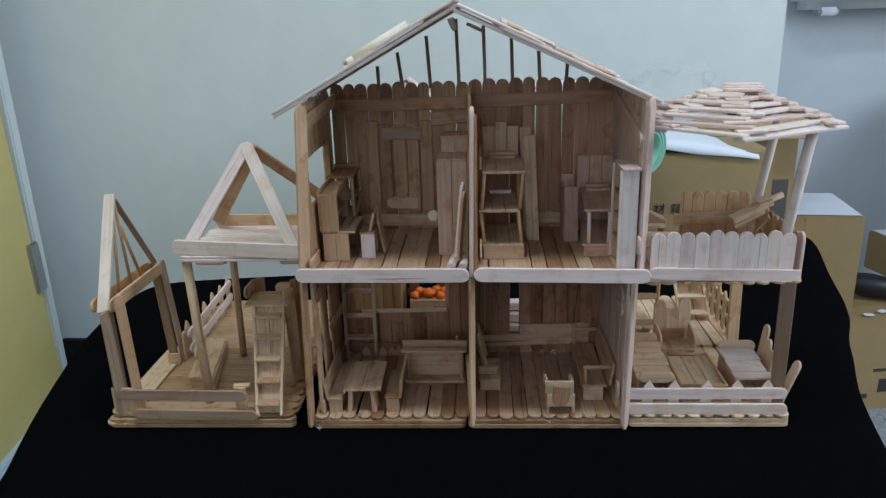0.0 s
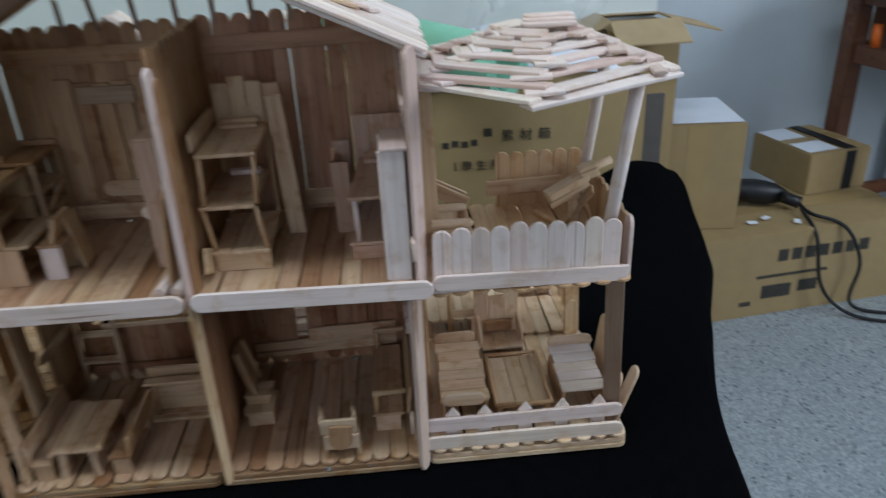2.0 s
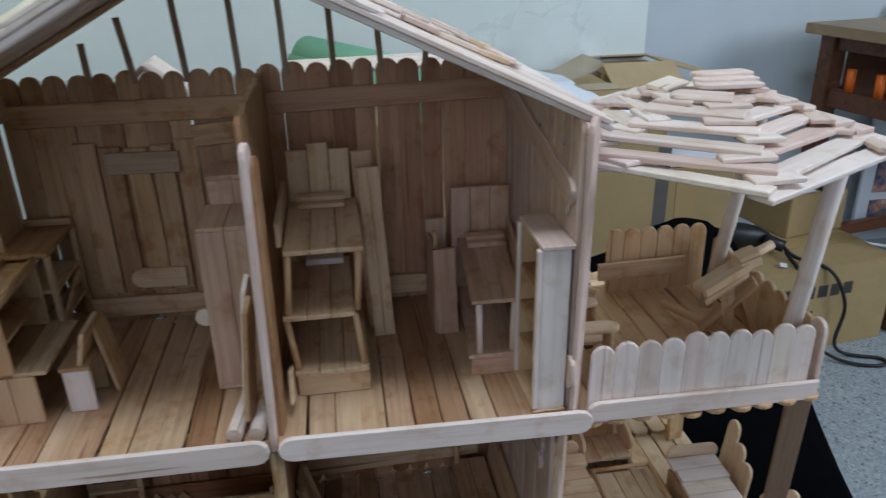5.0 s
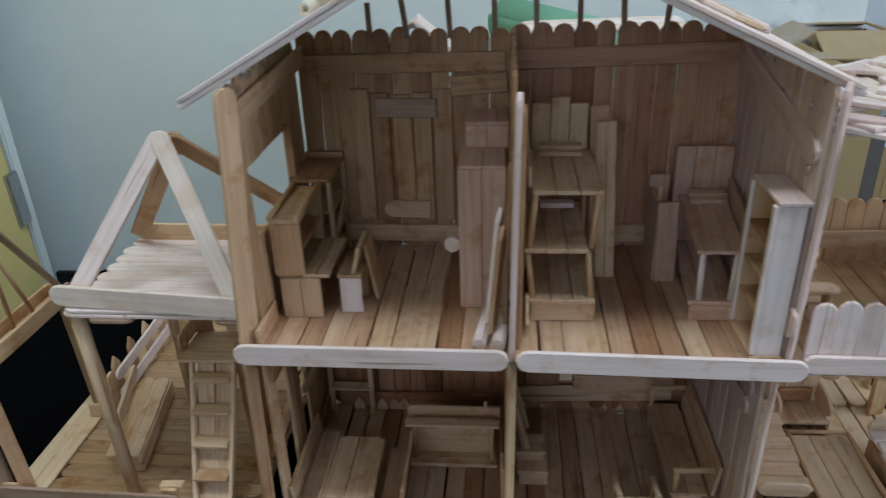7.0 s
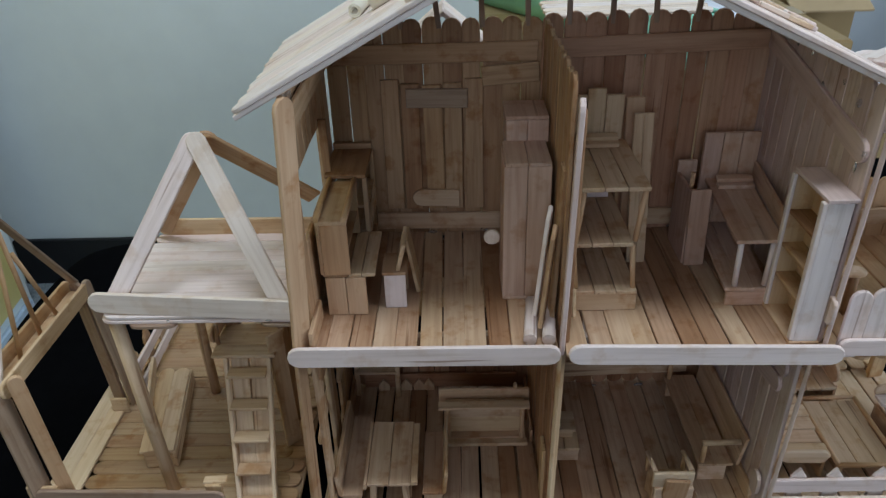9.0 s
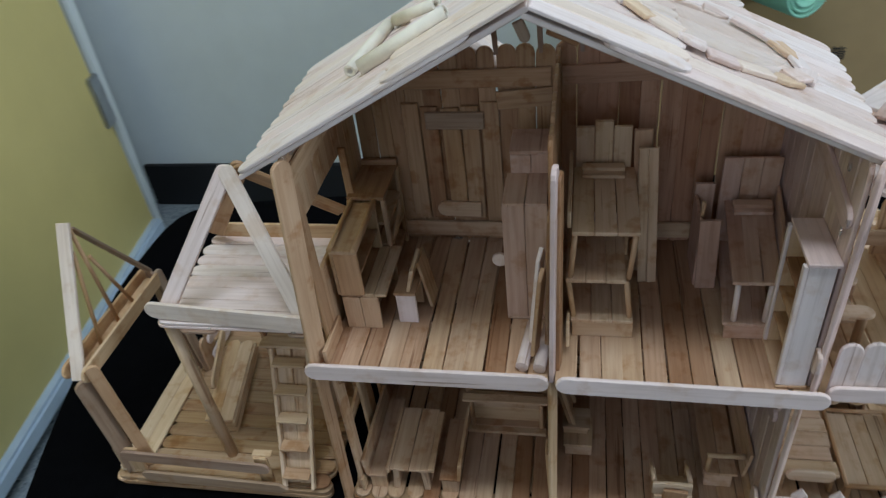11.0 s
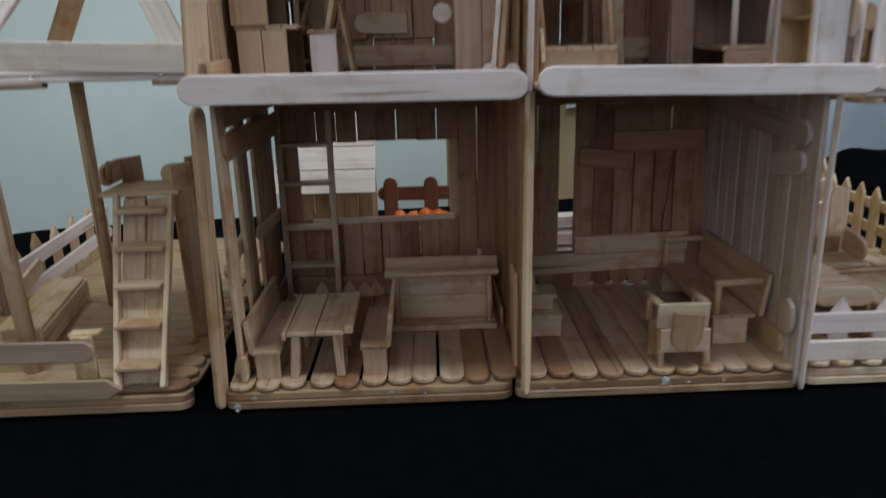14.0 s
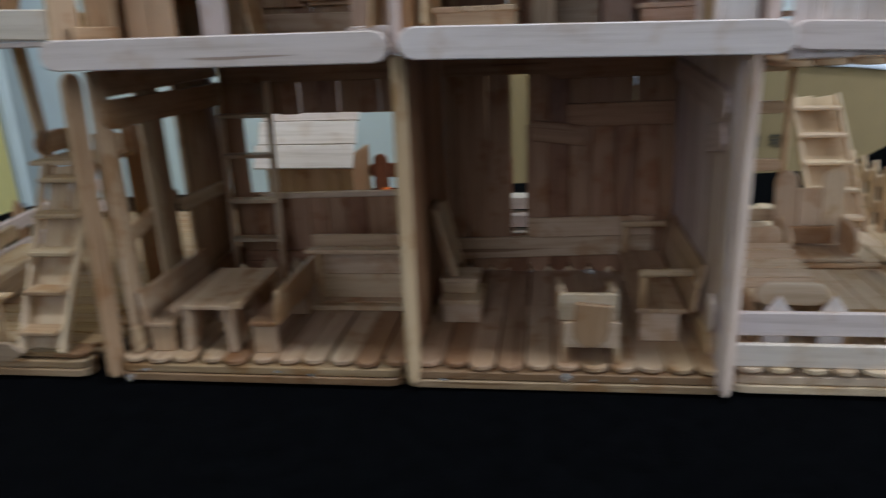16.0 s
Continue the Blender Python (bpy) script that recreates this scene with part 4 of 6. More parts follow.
dowel("post", deck, (0.2105, 0.0095, 0.1120), (0.2265, 0.0155, 0.2105), 0.0036, FRESH)
dowel("post", deck, (0.2140, 0.078, 0.1115), (0.2285, 0.078, 0.209), 0.0033, FRESH)
stick("post", deck, (0.1245, 0.04, 0.1115), (0.1235, 0.04, 0.2105), (1, 0.2, 0), 0.0097, 0.002, "ss", WOOD)
# canopy: shrinking six-sided rings of flat sticks
can = thing("stick_canopy", (0.183, 0.05, 0.21), "stepped six-sided canopy of stacked flat sticks", "canopy")
CHIPS = random.Random(5)
CORNERS = (-96, -22, 42, 104, 156, 205)
for lay in range(6):
    R, z = 0.0690 - 0.0100 * lay, 0.2112 + 0.0033 * lay
    cx, cy = 0.1765 + 0.0012 * lay, 0.037 + 0.0014 * lay
    for k in range(6):
        a0, a1 = (radians(CORNERS[(k + d) % 6] + (2 if lay % 2 else -2)) for d in (0, 1))
        lift = 0.0019 if k % 2 else 0.0
        p = Vector((cx + R * math.cos(a0), cy + R * math.sin(a0), z + lift))
        q = Vector((cx + R * math.cos(a1), cy + R * math.sin(a1), z + lift))
        p.x, q.x = max(p.x, 0.1262), max(q.x, 0.1262)
        e = (q - p).normalized() * RNG.uniform(0.001, 0.004)
        stick("canopy_stick", can, p - e, q + e, (-(q - p).y, (q - p).x, RNG.uniform(-0.004, 0.004)), RNG.uniform(0.0078, 0.0097), 0.0021, "rs" if (k + lay) % 3 == 1 else "ss", (FRESH, FRESH, ROSE, FRESH)[(k + lay) % 4], wob=1.5)
for lay in range(5):
    for k in range(6):
        a0 = radians(CORNERS[k] + CHIPS.uniform(-7, 7))
        R, z = 0.0615 - 0.0100 * lay, 0.2132 + 0.0033 * lay
        p = Vector((max(0.132, 0.1770 + 0.0012 * lay + R * math.cos(a0)), 0.0375 + 0.0014 * lay + R * math.sin(a0), z + CHIPS.uniform(0.0008, 0.0022)))
        q = Vector((-math.sin(a0 + CHIPS.uniform(-0.5, 0.5)), math.cos(a0), CHIPS.uniform(-0.06, 0.06))).normalized() * CHIPS.uniform(0.005, 0.0095)
        stick("offcut", can, p - q, p + q, (q.y, -q.x, 0), CHIPS.uniform(0.006, 0.0092), 0.0019, "ss", (FRESH, ROSE, FRESH)[k % 3])
for k in range(3):
    stick("top_stick", can, (0.174 + 0.001 * k, 0.0375 + 0.004 * k, 0.2325 + 0.0012 * k), (0.2010, 0.0385 + 0.0045 * k, 0.2320 + 0.0014 * k), (0, 1, 0), 0.0085, 0.002, "rs", FRESH, wob=1.5)

# balcony furniture
scope = thing("spyglass", (0.208, 0.06, 0.1115), "small stick telescope on a leaning stand", "toy telescope")
slab("tube", scope, 0.1870, 0.2115, 0.0375, 0.0465, 0.1445, 0.1485, WOOD, ry=-22, rz=12)
slab("tube", scope, 0.1875, 0.2120, 0.0380, 0.0390, 0.1400, 0.1480, WOOD, ry=-22, rz=12)
dowel("eyepiece", scope, (0.2070, 0.0450, 0.1515), (0.2250, 0.0480, 0.1575), 0.0022, DECKW)
slab("head", scope, 0.2065, 0.2160, 0.0400, 0.0480, 0.1500, 0.1570, DECKW, ry=-20)
stick("stand", scope, (0.2060, 0.0400, 0.1115), (0.2015, 0.0400, 0.1440), (1, 0, 0), 0.0055, 0.002, "ss", WOOD)
stick("stand", scope, (0.1950, 0.0470, 0.1175), (0.2125, 0.0370, 0.1455), (0, 1, 0), 0.007, 0.002, "ss", WARM)
stick("stand", scope, (0.2150, 0.0350, 0.1175), (0.2075, 0.0470, 0.1440), (0, 1, 0.3), 0.008, 0.002, "sr", WARM)
lying = thing("stick_roll", (0.19, 0.055, 0.1115), "thin round stick lying on the balcony floor", "stick")
dowel("rod", lying, (0.1885, 0.073, 0.1185), (0.204, 0.037, 0.1195), 0.002, HONEY)
bchair = thing("balcony_chair", (0.135, 0.035, 0.1115), "low balcony chair with wide pale armrests", "chair")
stick("armrest", bchair, (0.1245, 0.027, 0.136), (0.1465, 0.027, 0.1355), (0, 1, 0), 0.0085, 0.002, "sr", DECKW)
stick("armrest", bchair, (0.1245, 0.05, 0.135), (0.1455, 0.051, 0.135), (0, 1, 0), 0.008, 0.002, "sr", DECKW)
dowel("leg", bchair, (0.1425, 0.05, 0.1115), (0.1425, 0.05, 0.134), 0.0025, WARM)
dowel("leg", bchair, (0.1425, 0.028, 0.1115), (0.1425, 0.028, 0.135), 0.0022, WARM)
for k in range(3):
    slab("seat", bchair, 0.1245 + 0.0006 * k, 0.143, 0.0315 + 0.006 * k, 0.037 + 0.006 * k, 0.1245, 0.1262, DECKW)
slab("backrest", bchair, 0.125, 0.148, 0.06, 0.062, 0.134, 0.142, WOOD, ry=24, rz=-14)
slab("backrest", bchair, 0.124, 0.147, 0.066, 0.0675, 0.135, 0.143, DECKW, ry=24, rz=-14)

# lower deck furniture; paler wood stands in for strong light under the balcony
def plank_bed(name, x0, x1, y0, y1, z, rows, label, mat):
    b = thing(name, ((x0 + x1) / 2, (y0 + y1) / 2, 0.0105), label, "bed", "beds on the deck")
    d = (y1 - y0) / rows
    for k in range(rows):
        slab("slat", b, x0 + RNG.uniform(-0.0008, 0.0008), x1 + RNG.uniform(-0.0012, 0.0012), y0 + d * k + 0.0002, y0 + d * (k + 1) - 0.0001, z - 0.002 + 0.0007 * k, z + 0.0007 * k, mat, rx=1.5)
    for x in (x0 + 0.001, x1 - 0.001):
        slab("side_board", b, x - 0.001, x + 0.001, y0 + 0.002, y1 - 0.002, 0.0105, z - 0.002, WOOD)
    return b


bed_a = plank_bed("plank_bed", 0.1245, 0.1515, 0.018, 0.073, 0.0285, 6, "low deck bed of pale cross slats", DECKW)
stick("headboard", bed_a, (0.1235, 0.0745, 0.0335), (0.1505, 0.0745, 0.0345), (0, 0, 1), 0.0095, 0.002, "rr", DECKW)
stick("footboard", bed_a, (0.1245, 0.0155, 0.031), (0.149, 0.0155, 0.0305), (0, 0, 1), 0.0085, 0.002, "rr", DECKW)
bed_b = plank_bed("plank_bed", 0.1950, 0.2215, 0.0185, 0.0610, 0.0285, 5, "low deck bed with smooth bright slats", FRESH)
stick("headboard", bed_b, (0.1950, 0.0625, 0.0328), (0.2235, 0.0620, 0.0328), (0, 0, 1), 0.0097, 0.002, "rr", DECKW)
for y, top, lean in ((0.0575, 0.052, 0.006), (0.0485, 0.044, 0.005), (0.0395, 0.039, 0.004), (0.012, 0.044, 0.012), (0.022, 0.034, 0.006)):
    stick("side_slat", bed_b, (0.2245, y, 0.0125), (0.2245 + lean, y + 0.002, top), (0, 1, 0), 0.0095, 0.002, "sr", DECKW)
tray = thing("low_table", (0.172, 0.04, 0.0105), "low deck table with a raised rim of thin sticks", "table")
for k in range(3):
    slab("top_plank", tray, 0.1575 + 0.0098 * k, 0.167 + 0.0098 * k, 0.0165, 0.066, 0.0205, 0.0225, DECKW)
for a, b2 in (((0.1555, 0.0675, 0.0235), (0.1885, 0.0675, 0.0235)), ((0.1555, 0.0160, 0.0235), (0.1885, 0.0160, 0.0235)), ((0.156, 0.0155, 0.0235), (0.156, 0.068, 0.0235)), ((0.188, 0.0155, 0.0235), (0.188, 0.068, 0.0235))):
    dowel("rim", tray, a, b2, 0.0013, HONEY, sides=8)
for x in (0.158, 0.186):
    for y in (0.0185, 0.065):
        slab("leg", tray, x - 0.0015, x + 0.0015, y - 0.0015, y + 0.0015, 0.0105, 0.0208, HONEY)
arm = thing("armchair", (0.168, 0.085, 0.0105), "stick armchair with two tall rounded back slats", "armchair")
for x, top in ((0.1575, 0.058), (0.1775, 0.0585)):
    stick("back_slat", arm, (x, 0.0955, 0.0125), (x, 0.0985, top), (1, 0, 0), 0.0097, 0.002, "sr", DECKW)
stick("back_slat", arm, (0.1675, 0.0955, 0.0125), (0.1675, 0.098, 0.05), (1, 0, 0), 0.0097, 0.002, "ss", DECKW)
for x in (0.1545, 0.1815):
    stick("armrest", arm, (x, 0.076, 0.0295), (x, 0.0955, 0.032), (0, 0, 1), 0.012, 0.002, "rs", DECKW)
    slab("side", arm, x - 0.001, x + 0.001, 0.076, 0.0945, 0.0105, 0.025, DECKW)
for k in range(3):
    slab("seat_plank", arm, 0.1555 + 0.0086 * k, 0.1638 + 0.0086 * k, 0.0745, 0.0945, 0.0225, 0.0243, DECKW)
slab("lumbar_pad", arm, 0.159, 0.1775, 0.0925, 0.0945, 0.0255, 0.0335, WARM)
rung = thing("rung_ladder", (0.146, 0.1, 0.0122), "tall stick ladder with round rungs beside the house", "ladder")
dowel("side_rail", rung, (0.1545, 0.1, 0.0122), (0.1565, 0.1, 0.1115), 0.0016, HONEY)
dowel("side_rail", rung, (0.137, 0.1, 0.0122), (0.136, 0.1, 0.1115), 0.0016, HONEY)
for z in (0.0375, 0.0605, 0.086, 0.104):
    stick("rung", rung, (0.137, 0.099, z), (0.1545, 0.099, z), (0, 0, 1), 0.0055, 0.002, "rr", WOOD)
slide = thing("stair_ladder", (0.198, 0.165, 0.0122), "pale stick stair with a closed back on the deck", "ladder")
for xa, xb in ((0.192, 0.184), (0.2185, 0.2065)):
    stick("side_rail", slide, (xa, 0.158, 0.0122), (xb, 0.188, 0.0815), (0, 1, 0), 0.004, 0.002, "ss", DECKW)
for k in range(5):
    f = 0.1 + 0.2 * k
    x0, x1, y, z = 0.192 - 0.008 * f, 0.2185 - 0.012 * f, 0.158 + 0.03 * f, 0.0122 + 0.069 * f
    stick("tread", slide, (x0, y, z), (x1, y, z), (0, 1, 0), 0.008, 0.002, "ss", DECKW)
for dx in (0.25, 0.75):
    stick("riser", slide, (0.192 + 0.0265 * dx, 0.163, 0.0122), (0.184 + 0.0225 * dx, 0.1925, 0.0795), (1, 0, 0), 0.0125, 0.0014, "ss", DECKW)
pf = thing("picket_fence", (0.226, 0.16, 0.0122), "low fence of pointed stick pickets on the deck edge", "fence")
for z in (0.0225, 0.0365):
    stick("rail", pf, (0.2275, 0.118, z), (0.2275, 0.212, z), (0, 0, 1), 0.006, 0.002, "rr", DECKW)
for k in range(6):
    stick("picket", pf, (0.225, 0.127 + 0.0155 * k, 0.0122), (0.225, 0.127 + 0.0155 * k, 0.0475), (0, 1, 0), 0.0075, 0.002, "sp", WOOD)
lowbed = thing("plank_bed", (0.14, 0.13, 0.0122), "small deck bed with rounded slats", "bed", "beds on the deck")
for k in range(4):
    stick("slat", lowbed, (0.126 + 0.0085 * k, 0.107, 0.027), (0.126 + 0.0085 * k, 0.145, 0.0275), (1, 0, 0), 0.0083, 0.002, "rs", DECKW)
for x in (0.1235, 0.1525):
    slab("side_board", lowbed, x - 0.001, x + 0.001, 0.11, 0.144, 0.0122, 0.026, WOOD)

# ---- upper left room ----
desk = thing("writing_desk", (-0.09, 0.04, UF), "stick writing desk with a shelved hutch", "desk")
for k in range(2):
    slab("front_panel", desk, -0.1002 + 0.0093 * k, -0.0912 + 0.0093 * k, 0.02, 0.022, UF, 0.1415, WOOD)
slab("side_panel", desk, -0.1, -0.098, 0.022, 0.06, UF, 0.1415, WOOD)
slab("rear_panel", desk, -0.1, -0.082, 0.058, 0.06, UF, 0.1415, WOOD)
for k in range(2):
    slab("top_plank", desk, -0.0895 + 0.006 * k, -0.0838 + 0.0062 * k, 0.021, 0.061, 0.1415, 0.1432, WOOD)
slab("top_plank", desk, -0.101, -0.0897, 0.021, 0.061, 0.1415, 0.1432, WOOD)
slab("hutch_end", desk, -0.1, -0.0882, 0.02, 0.022, 0.1432, 0.1685, HONEY)
slab("hutch_end", desk, -0.1, -0.0882, 0.059, 0.061, 0.1432, 0.1685, WOOD)
slab("hutch_rear", desk, -0.1018, -0.1, 0.02, 0.061, 0.1432, 0.169, WOOD)
slab("hutch_shelf", desk, -0.1, -0.0885, 0.022, 0.059, 0.1545, 0.156, WOOD)
slab("hutch_top", desk, -0.102, -0.088, 0.02, 0.062, 0.1685, 0.1705, WOOD)
dowel("rim", desk, (-0.101, 0.0195, 0.1715), (-0.101, 0.063, 0.1715), 0.0013, HONEY, sides=8)
dowel("rim", desk, (-0.089, 0.0195, 0.1715), (-0.089, 0.063, 0.1715), 0.0013, HONEY, sides=8)
ush = thing("wall_shelf", (-0.093, 0.078, UF), "tall stick shelf unit against the rear wall", "shelf")
slab("top", ush, -0.1035, -0.0836, 0.062, 0.097, 0.1715, 0.1735, WARM)
slab("rim", ush, -0.1035, -0.0836, 0.0945, 0.097, 0.1735, 0.1765, WARM)
for z in (0.1275, 0.1405, 0.1545):
    slab("shelf", ush, -0.1035, -0.0836, 0.064, 0.096, z, z + 0.0018, WOOD)
for x, y in ((-0.0845, 0.063), (-0.0845, 0.0955), (-0.1028, 0.063)):
    slab("upright", ush, x - 0.0009, x + 0.0012, y - 0.0015, y + 0.0015, UF, 0.1715, WOOD)
stick("brace", ush, (-0.0835, 0.065, 0.1425), (-0.0835, 0.09, 0.1525), (0, 0, 1), 0.004, 0.0015, "ss", WOOD)
seat = thing("desk_chair", (-0.068, 0.032, UF), "small stick desk chair with a leaning back", "chair")
slab("front_panel", seat, -0.0742, -0.0642, 0.025, 0.027, UF, 0.1395, FRESH)
slab("seat", seat, -0.075, -0.0637, 0.0245, 0.043, 0.1395, 0.1412, WOOD)
slab("rear_panel", seat, -0.0742, -0.0642, 0.0405, 0.0425, UF, 0.1395, WOOD)
slab("backrest", seat, -0.067, -0.065, 0.026, 0.045, 0.1405, 0.1545, WOOD, ry=14)
slab("backrest", seat, -0.0625, -0.0608, 0.037, 0.051, UF, 0.151, WOOD, ry=-9)
ward = thing("wardrobe", (-0.007, 0.044, UF), "tall reddish plank wardrobe with a round knob", "wardrobe")
for k, mt in ((0, PINK), (1, PINK)):
    slab("front_plank", ward, -0.0192 + 0.0105 * k, -0.0089 + 0.0105 * k, 0.031, 0.033, 0.1225, 0.1895, mt)
slab("side", ward, -0.0192, -0.0172, 0.033, 0.056, 0.1225, 0.1895, PINK)
slab("side", ward, -0.0008, 0.0012, 0.033, 0.056, 0.1225, 0.1895, PINK)
slab("back", ward, -0.0172, -0.0008, 0.054, 0.056, 0.1225, 0.1895, PINK)
slab("foot", ward, -0.0192, 0.0012, 0.0305, 0.056, UF, 0.1228, PINK)
for k in range(2):
    slab("top", ward, -0.0185 + 0.01 * k, -0.0087 + 0.01 * k, 0.0305, 0.057, 0.1895, 0.1912, PINK)
    slab("raised_top", ward, -0.0168 + 0.0098 * k, -0.0072 + 0.0098 * k, 0.0565, 0.0585, 0.1905, 0.201, PINK)
slab("raised_lid", ward, -0.0172, 0.0025, 0.0568, 0.0790, 0.2010, 0.2028, PINK)
slab("raised_side", ward, -0.0168, -0.0150, 0.0585, 0.0780, 0.1850, 0.2010, PINK)
stick("knob", ward, (-0.0235, 0.047, 0.1425), (-0.0235, 0.047, 0.1505), (1, 0, 0), 0.008, 0.002, "rr", FRESH)
for k, (x, y0, y1) in enumerate(((-0.0095, -0.0055, 0.024), (-0.0015, -0.006, 0.022))):
    rl = thing("half_round_stick", (x, 0.01, UF), "pale split round stick lying on the planks", "stick", "sticks on the floor")
    dowel("rod", rl, (x, y0, UF + 0.0031), (x + 0.0035, y1, UF + 0.0031), 0.003, FRESH)
lp = thing("leaning_panel", (-0.003, 0.0, UF), "narrow whitish panel leaning on the partition", "panel")
stick("board", lp, (-0.0055, 0.012, 0.1265), (-0.0005, 0.0155, 0.1785), (0.3, 1, 0), 0.0075, 0.002, "sp", FRESH)
stick("board", lp, (-0.004, 0.003, 0.1265), (0.0005, 0.006, 0.1745), (0.3, 1, 0), 0.0075, 0.002, "sp", WARM)

# ---- upper right room ----
bunk = thing("bunk_bed", (0.027, 0.045, UF), "three-level stick bunk bed with a tall headboard", "bunk bed")
slab("base_board", bunk, 0.0128, 0.0412, 0.02, 0.022, UF, 0.1312, WOOD)
for zz, y0, y1, x0, x1 in ((0.1325, 0.0195, 0.072, 0.0122, 0.0412), (0.1575, 0.019, 0.073, 0.0098, 0.037), (0.1845, 0.0185, 0.073, 0.0125, 0.0418)):
    for k in range(3):
        w = (x1 - x0) / 3
        slab("bed_plank", bunk, x0 + w * k + 0.0001, x0 + w * (k + 1) - 0.0002, y0, y1, zz - 0.002, zz, WOOD)
for x in (0.0135, 0.0395):
    dowel("post", bunk, (x, 0.0225, 0.1325), (x - 0.003 + 0.0005, 0.0215, 0.1558), 0.0013, HONEY, sides=8)
    dowel("post", bunk, (x - 0.0015, 0.0215, 0.1575), (x + 0.0005, 0.0205, 0.1828), 0.0013, HONEY, sides=8)
    slab("rear_leg", bunk, x - 0.001, x + 0.001, 0.0705, 0.0725, UF, 0.183, WOOD)
for k in range(3):
    slab("headboard", bunk, 0.0135 + 0.0088 * k, 0.022 + 0.0088 * k, 0.0725, 0.0745, 0.1845, 0.2065 + (0.003 if k == 1 else 0.0), WOOD)
for k in range(2):
    slab("pillow_bar", bunk, 0.0165, 0.0365, 0.062 + 0.003 * k, 0.0665 + 0.003 * k, 0.1847 + 0.0022 * k, 0.1867 + 0.0022 * k, WOOD, rx=6)
slab("side_rail", bunk, 0.0105, 0.0122, 0.02, 0.0725, 0.1855, 0.1945, WOOD)
slab("pillow_bar", bunk, 0.018, 0.034, 0.064, 0.069, 0.1578, 0.1605, FRESH)
slab("side_rail", bunk, 0.0102, 0.0118, 0.008, 0.024, 0.1235, 0.1365, WOOD, rx=-24)
tall = thing("tall_board", (0.048, 0.064, UF), "tall double plank leaning by the bunk bed", "board")
for k in range(2):
    stick("plank", tall, (0.0478 + 0.0048 * k, 0.0625, UF), (0.0442 + 0.0046 * k, 0.0625, 0.201), (1, 0, 0), 0.0046, 0.002, "ss", WOOD)
stick("plank", tall, (0.0478, 0.072, UF), (0.0445, 0.072, 0.2055), (1, 0, 0), 0.0085, 0.002, "ss", WOOD)
bed = thing("loft_bed", (0.094, 0.05, UF), "raised reddish plank bed on round posts", "loft bed")
slab("base_board", bed, 0.0826, 0.1025, 0.022, 0.024, UF, 0.1290, PINK)
for k in range(3):
    x = 0.0860 + 0.0064 * k
    stick("bed_plank", bed, (x, 0.021, 0.1554), (x + 0.0055 + 0.001 * k, 0.0865, 0.1554), (1, 0, 0), 0.0070 + 0.0006 * k, 0.0018, "ss", PINK)
    stick("under_plank", bed, (x - 0.001, 0.022, 0.1300), (x + 0.0055 + 0.001 * k, 0.0865, 0.1300), (1, 0, 0), 0.0070, 0.0018, "ss", PINK)
dowel("post", bed, (0.0865, 0.0245, 0.131), (0.0860, 0.0245, 0.1545), 0.0014, FRESH, sides=8)
dowel("post", bed, (0.1000, 0.0245, 0.131), (0.1005, 0.0245, 0.1545), 0.0014, FRESH, sides=8)
for k in range(3):
    slab("headboard", bed, 0.0852 + 0.0093 * k, 0.0943 + 0.0093 * k, 0.0868, 0.0888, UF, 0.1808, PINK)
stick("side_rail", bed, (0.1048, 0.024, 0.1600), (0.1125, 0.0865, 0.1608), (0, 0, 1), 0.0092, 0.0018, "ss", PINK)
for k in range(2):
    slab("pillow_bar", bed, 0.0905, 0.1085, 0.073 + 0.003 * k, 0.0775 + 0.003 * k, 0.1565 + 0.0022 * k, 0.1587 + 0.0022 * k, PINK, rx=8)
stp = thing("cupboard", (0.08, 0.07, UF), "narrow reddish upright cupboard by the loft bed", "cupboard")
slab("front", stp, 0.0730, 0.0828, 0.0580, 0.0600, UF, 0.1632, PINK, ry=-2)
slab("side", stp, 0.0728, 0.0745, 0.0600, 0.085, UF, 0.1610, PINK)
slab("back", stp, 0.0730, 0.0825, 0.085, 0.087, UF, 0.1670, PINK)
dowel("peg", stp, (0.0745, 0.066, 0.1605), (0.0745, 0.066, 0.1690), 0.0011, HONEY, sides=8)
case = thing("bookcase", (0.107, 0.008, UF), "tall pale narrow bookcase with open side shelves", "bookcase")
slab("end_board", case, 0.1018, 0.1122, -0.0075, -0.0055, 0.1225, 0.1885, FRESH)
slab("rear_board", case, 0.1108, 0.1122, -0.0055, 0.022, 0.1225, 0.1885, WOOD)
slab("end_board", case, 0.1015, 0.1122, 0.0205, 0.0222, 0.1225, 0.1885, WOOD)
slab("top_board", case, 0.1012, 0.1135, -0.0085, 0.0228, 0.1885, 0.1903, ROSE)
slab("foot_board", case, 0.1, 0.1128, -0.0082, 0.0228, UF, 0.123, WOOD)
for z in (0.139, 0.154, 0.17):
    slab("shelf", case, 0.1018, 0.111, -0.0055, 0.0208, z, z + 0.0018, WARM)
slab("edge_strip", case, 0.1, 0.1018, -0.0078, -0.005, 0.1235, 0.1885, FRESH)
slab("edge_strip", case, 0.1, 0.1015, 0.0195, 0.0222, 0.1235, 0.1885, FRESH)

